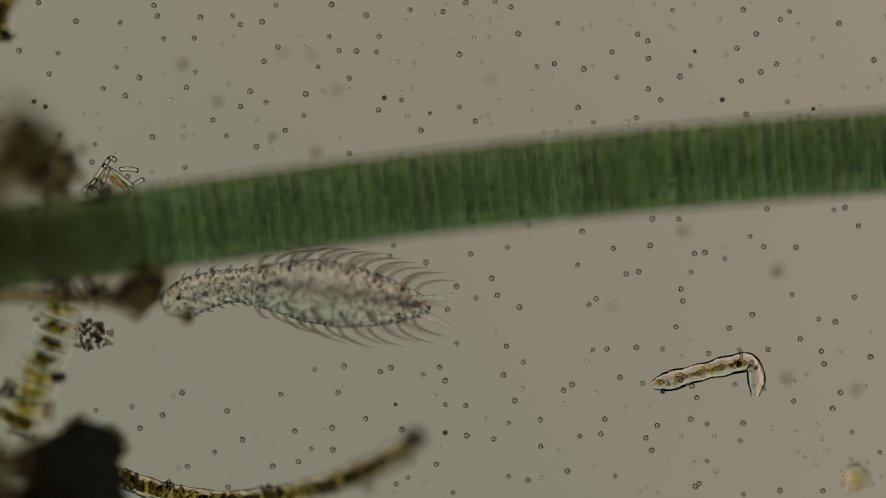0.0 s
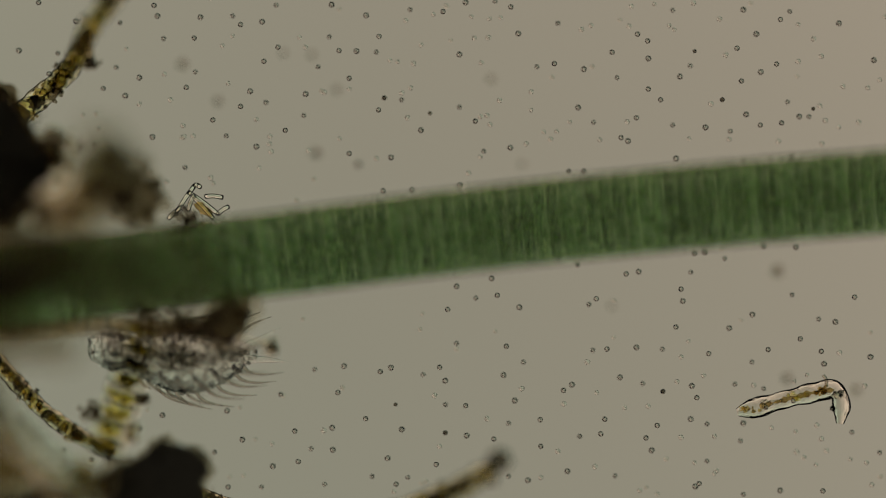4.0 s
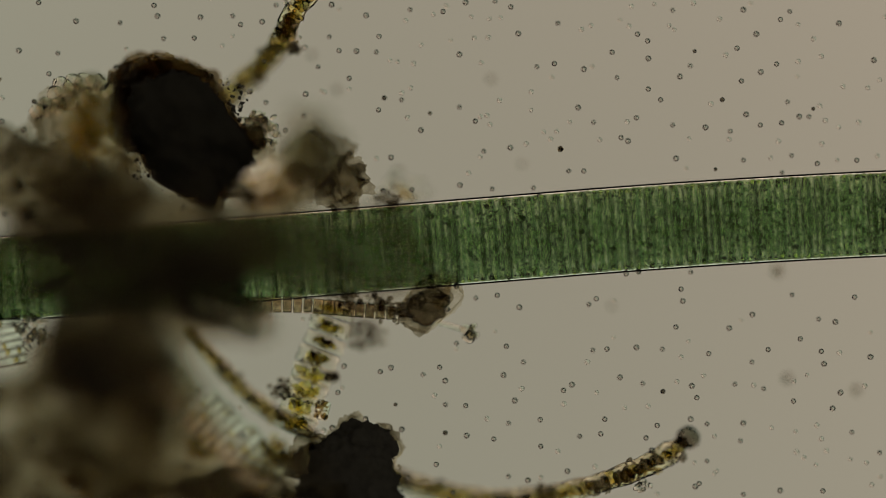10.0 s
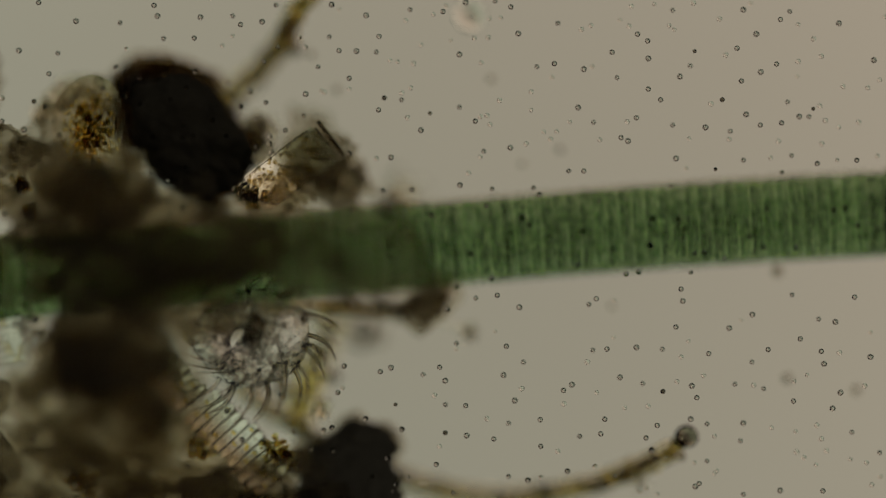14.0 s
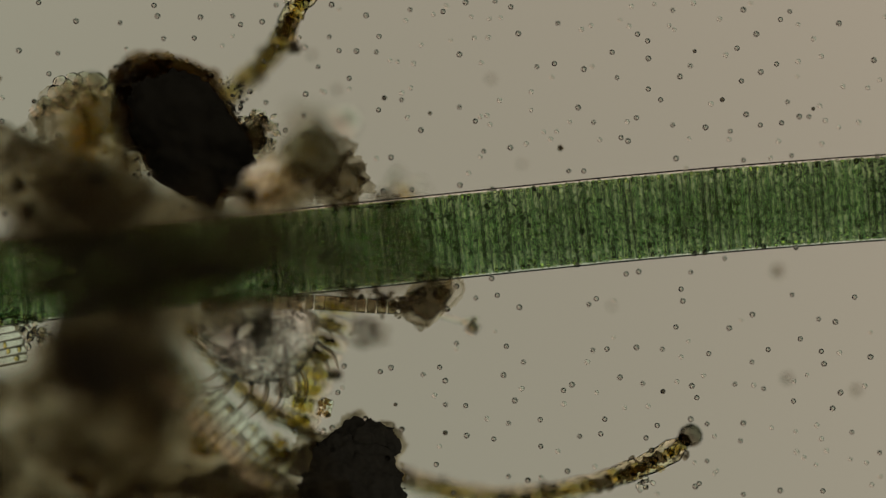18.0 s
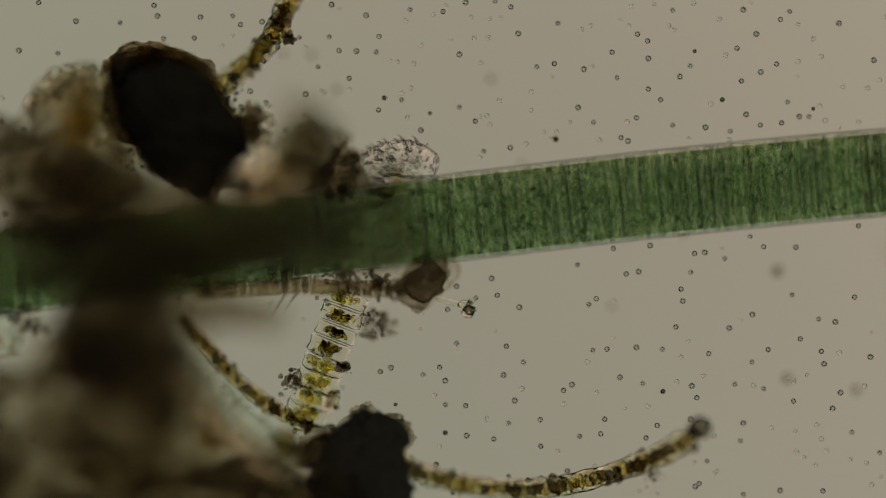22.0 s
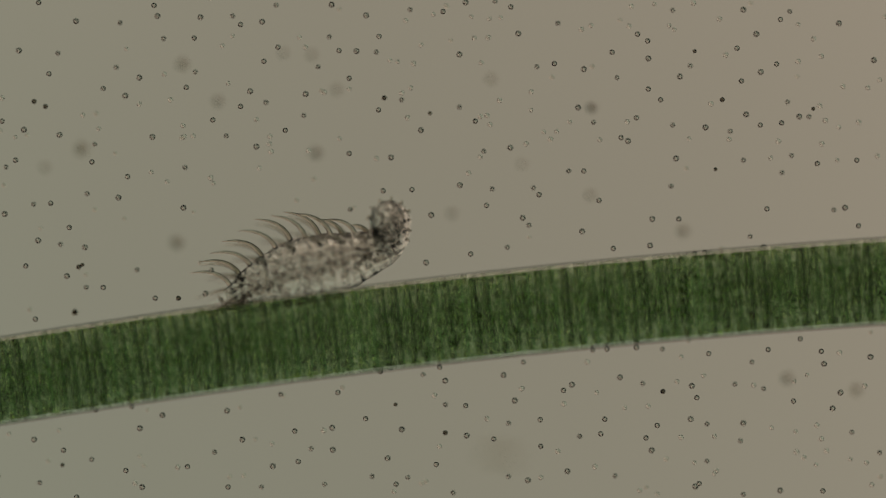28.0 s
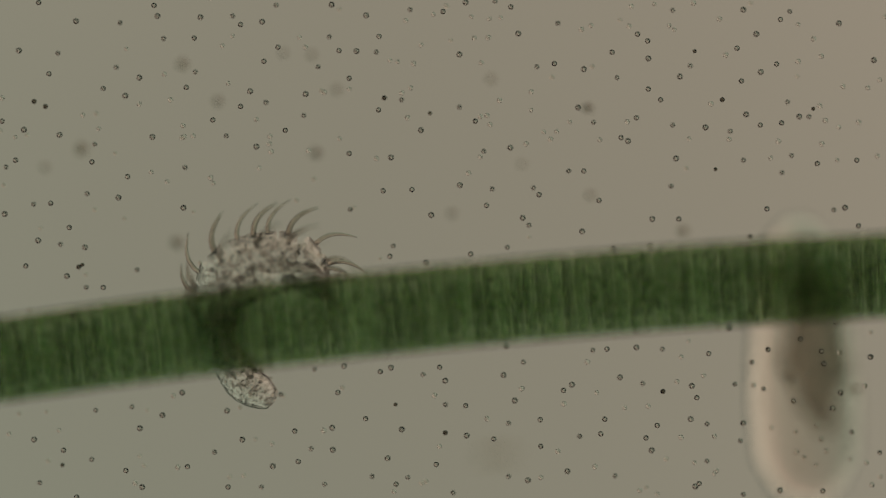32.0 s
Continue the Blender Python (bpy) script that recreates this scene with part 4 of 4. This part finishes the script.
haze((573, 762), (862, 741), (923, 688), (778, 790), (987, 799), (998, 715), (957, 845), (697, 870), (1039, 641), (1053, 826), (769, 700), (1056, 695), (1218, 604), (1205, 632), (1245, 665), (1198, 676),
         (1105, 722), (1147, 719), (1205, 774), (1264, 772), (1333, 682), (1405, 675), (1428, 664), (1485, 624), (1365, 757), (1408, 764), (1445, 753), (1453, 777))
haze((1409, 800), (1422, 810), (1462, 798), (1444, 823), (1504, 813), (1533, 819), (1542, 858), (1229, 819), (1264, 838), (1268, 833), (1163, 874), (1132, 868), (1530, 683))
sprinkle(DARK_DROPS, (1173, 693), (1229, 91), (680, 174), (1439, 193), (61, 180), (761, 201), (1278, 177), (1266, 300), (140, 473), (146, 469), (788, 766), (111, 823), (316, 528), (700, 716), (81, 189))


def specks():
    rnd = random.Random(12)
    for mat, places, label in ((SOFT, HAZY, "faint pale droplets on the optics"), (FAINT, [(rnd.uniform(-10, 1578), rnd.uniform(-10, 892)) for _ in range(60)], "faint fine dust on the optics")):
        tv, tf = ICO[2]
        v, f = [], []
        for x, y in places:
            r = rnd.choice((4.4, 4.8, 4.0)) * PX
            base = len(v)
            p = at(x, y, rnd.choice((0.03, 0.05, 0.04)))
            v.extend(p + Vector(q) * r for q in tv)
            f.extend(tuple(base + i for i in g) for g in tf)
        tagged(put("fine_dust", mesh_of("fine_dust", v, f, mat)), label, "dust", kind="stuff")
    for x, y, r in ((320, 112, 8), (140, 263, 9), (310, 430, 9), (1212, 409, 8), (383, 178, 7), (870, 138, 6), (550, 95, 6), (595, 157, 6), (500, 92, 5), (1520, 692, 8), (1397, 672, 8), (558, 270, 8),
                    (1046, 345, 6), (800, 378, 6), (1380, 480, 10), (925, 290, 5), (1085, 543, 5), (75, 296, 6)):
        ob = put("dust_mote", lump("dust_mote", r * PX, r * PX, r * PX, DARKFLOC, 3, 0.3, 2, x))
        ob.location = at(x, y, -0.34)
        tagged(ob, "blurred grey dust mote", "dust", "dust motes")


specks()


# ---- the hairy animal ----
SEGMENTS = 18
WIDTH = [(0, 24), (0.04, 32), (0.1, 35), (0.18, 32), (0.28, 29), (0.4, 41), (0.55, 57), (0.7, 58), (0.82, 47), (0.92, 35), (1, 20)]


def half_width(s):
    return float(np.interp(s, [a for a, _ in WIDTH], [b for _, b in WIDTH])) * PX


def animal():
    """The thing, and its rings from head to tail."""
    beast = thing("gastrotrich", "translucent grey hairy-backed worm with long curved spines", "animal")
    rings = []
    step = 500 * PX / SEGMENTS
    spine = {}
    for size in (14, 34, 62, 80):
        pts = [(-(size * PX) * (0.1 * k + 0.58 * k * k), 0, size * PX * (0.95 * k - 0.3 * k * k)) for k in (0, 0.25, 0.5, 0.75, 1)]
        spine[size] = tube("spine", pts, lambda s, q=(1.9 if size < 20 else 3.8): (q * (1 - s * s) + 0.6) * PX, SPINE, 7, 5)
    pts = [(-(64 * PX) * (0.2 * k + 0.85 * k * k), 0, 64 * PX * (0.75 * k - 0.3 * k * k)) for k in (0, 0.25, 0.5, 0.75, 1)]
    flank = tube("spine", pts, lambda s: (3.2 * (1 - s) + 0.6) * PX, SPINE, 7, 5)
    for i in range(SEGMENTS):
        s = (i + 0.5) / SEGMENTS
        w = [half_width(s + d / SEGMENTS) for d in (-0.55, -0.3, 0, 0.3, 0.55)]
        x = [step * d for d in (0.55, 0.3, 0, -0.3, -0.55)]
        prof = [(a, b * (1.0 if j else 0.97)) for j, (a, b) in enumerate(zip(x, w))]
        if i == 0:
            prof = [(step * 0.9, w[0] * 0.15), (step * 0.85, w[0] * 0.55), (step * 0.72, w[0] * 0.85)] + prof[1:]
        ring = put("head" if i == 0 else "body_ring", lathe("ring", prof, SKIN, 22, False, 0.03, i), beast)
        r = half_width(s) * 0.9
        tagged(put("granules", grains("granules", step * 0.85, r, r, 125 if i > 5 else 76, 2.7 * PX, GUT, 40 + i, 0.4, 1), ring), kind="stuff")
        size = 14 if i < 6 else 34 if i < 7 else 62 if i < 9 else 80
        if i > 0:
            for a in ((-75, -45, -15, 15, 45, 75) if i < 6 else (-76, 0, 76) if i % 2 else (-84, -36, 8, 40, 84)):
                m = pose(0, 0, 0, -a) @ Matrix.Translation((0, 0, half_width(s) * 0.97))
                put("spine", flank if size > 40 and abs(a) > 60 else spine[size], ring, m @ pose(0, 0, 0, 0, 0, (a % 7) - 3))
        if i == SEGMENTS - 1:
            for side in (-1, 1):
                toe = tube("toe", [(0, side * 9 * PX, 0), (-34 * PX, side * 17 * PX, 0), (-80 * PX, side * 32 * PX, 0)], lambda s: (9 * (1 - s) + 1) * PX, SKIN, 8, 8)
                put("toe", toe, ring)
        rings.append(ring)
    return beast, rings


BEAST, RINGS = animal()
STANCES = []


def stance(t, back, *points):
    """The animal at t: its line from head to tail (x, y, height in the specimen) and the way its back faces."""
    STANCES.append((t, Vector(back), points))


TOP, UP = (0, 0.15, 1), (0.1, 1, 0.25)
stance(0.0, TOP, (298, 538, -.3), (400, 508, -.3), (520, 512, -.3), (650, 530, -.3), (745, 542, -.3))
stance(0.5, TOP, (212, 592, -.3), (340, 562, -.3), (500, 538, -.3), (600, 530, -.3), (668, 526, -.3))
stance(1.0, TOP, (150, 648, -.3), (300, 575, -.3), (450, 540, -.3), (540, 525, -.3), (618, 515, -.3))
stance(1.5, TOP, (108, 668, -.3), (200, 628, -.3), (320, 588, -.3), (430, 550, -.3), (530, 508, -.3))
stance(2.0, TOP, (72, 685, -.3), (160, 655, -.3), (280, 608, -.3), (390, 552, -.3), (480, 506, -.3))
stance(2.5, TOP, (110, 728, -.3), (180, 668, -.3), (280, 612, -.3), (370, 565, -.3), (450, 520, -.3))
stance(3.5, TOP, (150, 690, -.3), (210, 640, -.3), (290, 620, -.3), (360, 600, -.3), (430, 580, -.3))
stance(4.6, TOP, (290, 560, -.2), (320, 610, -.26), (380, 650, -.3), (440, 665, -.3), (500, 655, -.3))
stance(5.0, TOP, (510, 470, -.2), (535, 520, -.26), (585, 560, -.3), (640, 572, -.3), (690, 556, -.3))
stance(5.6, TOP, (470, 330, -.35), (520, 390, -.35), (580, 440, -.34), (640, 495, -.32), (695, 535, -.3))
stance(6.3, TOP, (400, 300, -.35), (470, 350, -.35), (540, 400, -.35), (600, 450, -.34), (655, 495, -.32))
stance(7.0, TOP, (350, 290, -.3), (420, 335, -.35), (490, 380, -.35), (550, 420, -.35), (605, 455, -.35))
stance(7.5, TOP, (330, 330, -.1), (390, 360, -.2), (450, 390, -.28), (510, 415, -.32), (560, 440, -.35))
stance(8.0, TOP, (310, 380, .1), (350, 395, .05), (400, 410, 0), (450, 425, -.1), (490, 440, -.2))
stance(9.0, TOP, (330, 500, .2), (320, 480, .22), (300, 460, .22), (270, 450, .22), (240, 460, .2))
stance(10.0, TOP, (470, 570, .3), (430, 560, .3), (390, 530, .28), (350, 500, .26), (300, 480, .25))
stance(10.5, TOP, (540, 575, .3), (490, 570, .3), (440, 550, .28), (400, 510, .26), (350, 490, .25))
stance(11.0, (1, -0.2, .6), (415, 655, .2), (420, 610, .28), (470, 570, .32), (500, 540, .32), (470, 500, .3))


def curl(t, x, y, z, turn):
    """Rolled up about x, y: the trunk drawn together, the neck laid round it, the back outwards."""
    a = math.radians(48 + turn)
    pts = []
    for u, v in ((52, -8), (40, -42), (0, -56), (-44, -38), (-60, -2), (-36, 26), (2, 30), (34, 22), (54, 2)):
        u, v = 1.08 * u, 1.08 * v
        pts.append((x - 7 + v * math.cos(a) - u * math.sin(a), y - 2 + v * math.sin(a) + u * math.cos(a), z + (0.04 if v < 0 else -0.04)))
    stance(t, (x, y, z), *pts)
    STANCES[-1] += ("rolled",)


curl(12.0, 444, 602, .28, 0)
curl(13.0, 446, 606, .28, 4)
curl(14.0, 442, 612, .28, 10)
curl(16.5, 452, 608, .24, 16)
curl(17.0, 462, 606, .2, 18)
curl(18.0, 455, 604, .1, 20)
curl(19.0, 455, 598, .05, 22)
curl(20.0, 453, 588, .03, 10)
curl(20.5, 447, 574, 0, -10)
stance(20.9, (0.6, -0.6, .5), (576, 250, .0), (592, 310, -.1), (556, 400, -.3), (480, 515, -.15), (432, 556, 0))
stance(21.2, (0.6, -0.2, .8), (652, 274, -.02), (612, 288, -.12), (586, 370, -.32), (510, 480, -.25), (446, 552, -.05))
stance(21.6, (0.5, 0.4, .6), (706, 292, -.13), (650, 290, -.18), (600, 350, -.32), (540, 440, -.36), (466, 530, -.2))
stance(22.0, (0.3, 0.9, .4), (762, 290, -.14), (690, 282, -.2), (620, 320, -.3), (560, 400, -.36), (480, 500, -.3))
stance(22.4, UP, (786, 288, -.14), (720, 272, -.16), (650, 286, -.22), (590, 330, -.3), (530, 420, -.36))
stance(22.8, UP, (848, 268, -.14), (760, 262, -.14), (665, 286, -.16), (575, 340, -.2), (500, 420, -.25))
stance(23.2, UP, (955, 254, -.14), (830, 246, -.14), (705, 252, -.14), (595, 292, -.14), (500, 350, -.16))
stance(23.6, UP, (1152, 228, -.14), (1040, 238, -.14), (900, 237, -.14), (790, 253, -.14), (690, 288, -.14))
stance(24.0, UP, (1350, 186, -.14), (1220, 202, -.14), (1080, 213, -.14), (960, 233, -.14), (865, 281, -.14))
stance(24.4, UP, (1308, 240, -.14), (1180, 252, -.14), (1030, 263, -.14), (910, 283, -.14), (815, 326, -.14))
stance(24.7, UP, (1224, 300, -.14), (1100, 314, -.14), (950, 323, -.14), (830, 347, -.14), (745, 386, -.14))
stance(25.0, UP, (1078, 386, -.14), (950, 390, -.14), (800, 401, -.14), (690, 425, -.14), (600, 474, -.14))
stance(25.3, UP, (985, 420, -.14), (860, 434, -.14), (710, 443, -.14), (590, 467, -.14), (495, 518, -.14))
stance(25.6, UP, (916, 452, -.14), (800, 462, -.14), (660, 469, -.14), (540, 491, -.14), (445, 536, -.14))
stance(26.0, UP, (945, 434, -.14), (820, 444, -.14), (670, 451, -.14), (550, 473, -.14), (460, 522, -.14))
stance(26.5, UP, (902, 450, -.14), (780, 458, -.14), (640, 465, -.14), (520, 487, -.14), (430, 534, -.14))
stance(27.5, UP, (800, 430, -.1), (740, 450, -.12), (620, 468, -.14), (510, 490, -.14), (415, 534, -.14))
stance(28.5, UP, (600, 372, .06), (604, 356, .04), (645, 350, .0), (688, 400, -.06), (620, 452, -.13), (510, 478, -.14), (405, 528, -.14))
stance(29.2, UP, (545, 392, .04), (560, 362, .02), (610, 350, .0), (662, 400, -.04), (630, 446, -.1), (540, 478, -.12), (430, 526, -.13))
stance(29.5, UP, (482, 415, .25), (530, 362, .25), (630, 375, .15), (632, 435, 0), (560, 470, -.05), (440, 518, -.08))
stance(29.7, UP, (470, 450, .15), (520, 405, .18), (600, 378, .12), (630, 430, 0), (570, 478, -.1), (480, 516, -.15))
stance(30.0, UP, (370, 500, -.16), (424, 470, -.16), (486, 432, -.15), (545, 404, -.15), (594, 412, -.17), (608, 450, -.2), (566, 480, -.24))
stance(30.5, UP, (290, 528, -.3), (380, 484, -.3), (475, 428, -.3), (535, 425, -.3), (562, 448, -.42), (568, 470, -.55))
stance(31.0, UP, (214, 535, -.3), (300, 512, -.3), (390, 472, -.3), (470, 432, -.3), (530, 428, -.3), (560, 452, -.42), (568, 476, -.55))
stance(31.2, UP, (240, 540, -.3), (320, 505, -.3), (400, 466, -.3), (475, 436, -.3), (530, 432, -.3), (560, 456, -.42), (568, 478, -.55))
stance(31.4, UP, (320, 530, -.34), (350, 500, -.32), (410, 466, -.3), (475, 442, -.3), (530, 440, -.3), (558, 462, -.42), (568, 484, -.5))
stance(31.5, UP, (355, 660, -.34), (335, 600, -.36), (335, 530, -.34), (390, 478, -.3), (460, 450, -.3), (530, 446, -.3), (562, 480, -.45))
stance(31.7, UP, (405, 688, -.3), (365, 640, -.34), (352, 560, -.34), (395, 492, -.3), (465, 466, -.3), (530, 462, -.3), (566, 505, -.4))
stance(32.0, UP, (474, 704, -.3), (420, 664, -.34), (380, 575, -.34), (406, 494, -.3), (465, 468, -.3), (530, 462, -.3), (570, 515, -.34))


# ---- the swimmer that darts past below ----
def swimmer():
    ob = thing("swimmer", "pale brown blurred microscopic swimmer with a dark gut", "animal")
    put("body", lathe("body", [(-270 * PX, 20 * PX), (-240 * PX, 50 * PX), (-120 * PX, 84 * PX), (40 * PX, 95 * PX), (150 * PX, 90 * PX), (205 * PX, 62 * PX), (232 * PX, 25 * PX)],
                      clear("swimmer_skin", (0.90, 0.885, 0.85), (0.98, 0.97, 0.95), 1.05, 0.05, 6, 0.2), 24, True, 0.03, 3), ob)
    put("gut", lump("gut", 130 * PX, 52 * PX, 44 * PX, clear("swimmer_gut", (0.52, 0.50, 0.46), (0.80, 0.78, 0.73), 1.03, 0.0, 8, 0.2, 0.5), 4, 0.45, 1.8, 7), ob, Matrix.Translation((-50 * PX, 22 * PX, 0)))
    return ob


SWIMMER = swimmer()


# ---- loose bits that drift past ----
def drifter(name, label, r, long, mat, seed):
    ob = thing(name, label, "detritus")
    put("husk", lump("husk", r * PX, long * PX, r * PX, mat, 3, 0.35, 2.0, seed), ob)
    tagged(put("grit", grains("grit", r * 0.9 * PX, long * 0.9 * PX, r * 0.9 * PX, 14, r * 0.35 * PX, mat, seed), ob), kind="stuff")
    return ob


DRIFT = [(0, 900, -600), (24, 690, -290), (24.5, 470, -190), (25, 250, -80), (25.5, 218, -40), (26, 184, -50), (26.5, 112, -12), (28.5, 2, 0), (32, 0, 0)]
LOOSE = [(drifter("shred", "faint blurred grey shred adrift in the water", 9, 36, HAZE, 5), 882, 812, -0.95),
         (drifter("crumb", "small dark crumb adrift in the water", 6, 8, FLAKE, 6), 1042, 190, -0.27)]
rides(drifter("crumb", "small dark crumb above the filament", 5, 5, FLAKE, 8), "upper", here(992, 264, -0.05))


def round_cell():
    ob = thing("round_cell", "pale round cell adrift above the filament", "cell")
    put("wall", lump("wall", 27 * PX, 25 * PX, 24 * PX, clear("pale_cell", (0.90, 0.885, 0.86), (0.99, 0.98, 0.96), 1.06, 0.0, 8), 4, 0.08, 1.6, 41), ob)
    put("nucleus", lump("nucleus", 8 * PX, 9 * PX, 8 * PX, CLEARWALL, 3, 0.2, 2.0, 42), ob, Matrix.Translation((5 * PX, 4 * PX, 0)))
    return ob


ROUND = round_cell()


# ---- movement ----
def motions():
    for ob, kind, base in RIDERS:
        rest = way_of(kind, 9.0).inverted() if kind == "filament" else Matrix.Identity(4)
        start = Matrix.Translation((0, 0, -FOCUS(9.0)[0])) if kind == "filament" else Matrix.Identity(4)
        walk(ob, [(t, way_of(kind, t) @ rest @ start @ base) for t in TIMES])
    body, parts = [], [[] for _ in RINGS]
    for t, back, points, *rolled in STANCES:
        f = FOCUS(t)[0]
        line, tan, _ = curve_points([at(x, y, z - f) for x, y, z in points], SEGMENTS * 2 + 1)
        centre = line[SEGMENTS]
        body.append((t, Matrix.Translation(centre)))
        for i, rows in enumerate(parts):
            p = line[2 * i + 1]
            up = (p - at(*back[:2], back[2] - f)).normalized() + Vector((0, 0, 0.25)) if rolled else back
            rows.append((t, Matrix.Translation(-centre) @ frame_of(p, -tan[2 * i + 1], up)))
    walk(BEAST, body)
    for ring, rows in zip(RINGS, parts):
        walk(ring, rows)
    rows = []
    for t, x, y, a in ((0, 3600, -1700, 215), (20, 2600, -900, 215), (30.6, 1950, -260, 212), (31.0, 1760, -110, 210), (31.2, 1560, 20, 205), (31.3, 1440, 95, 208), (31.4, 1330, 150, 212),
                       (31.5, 1430, 160, 250), (31.6, 1418, 330, 268), (31.7, 1405, 510, 272), (31.8, 1410, 520, 272), (31.9, 1415, 600, 271), (32.0, 1430, 660, 272)):
        p = at(x, y, -0.75)
        rows.append((t, pose(p.x, p.y, p.z, 0, 0, a)))
    walk(SWIMMER, rows)
    rows = [(t, here(x, y, z, 20 * t)) for t, x, y, z in (
        (0, 1250, -700, -0.4), (12.5, 850, -50, -0.4), (13.2, 829, 25, -0.4), (14, 832, 25, -0.4), (14.5, 806, 46, -0.4), (16.5, 710, 152, -0.4), (17, 680, 177, -0.4),
        (17.5, 642, 193, -0.4), (18, 609, 213, -0.4), (18.5, 575, 221, -0.4), (19, 552, 244, -0.42), (19.5, 500, 262, -0.45), (20, 380, 250, -0.6))]
    for t in TIMES:
        if t > 20:
            dx, dy = SHIFT_UPPER(t)
            rows.append((t, here(340 + dx, 250 + dy, -0.6, 400)))
    walk(ROUND, rows)
    for ob, x, y, z in LOOSE:
        rows = []
        for t, dx, dy in DRIFT:
            p = at(x + dx, y + dy, z)
            rows.append((t, pose(p.x, p.y, p.z, 0, 0, 3 * t)))
        walk(ob, rows)


motions()
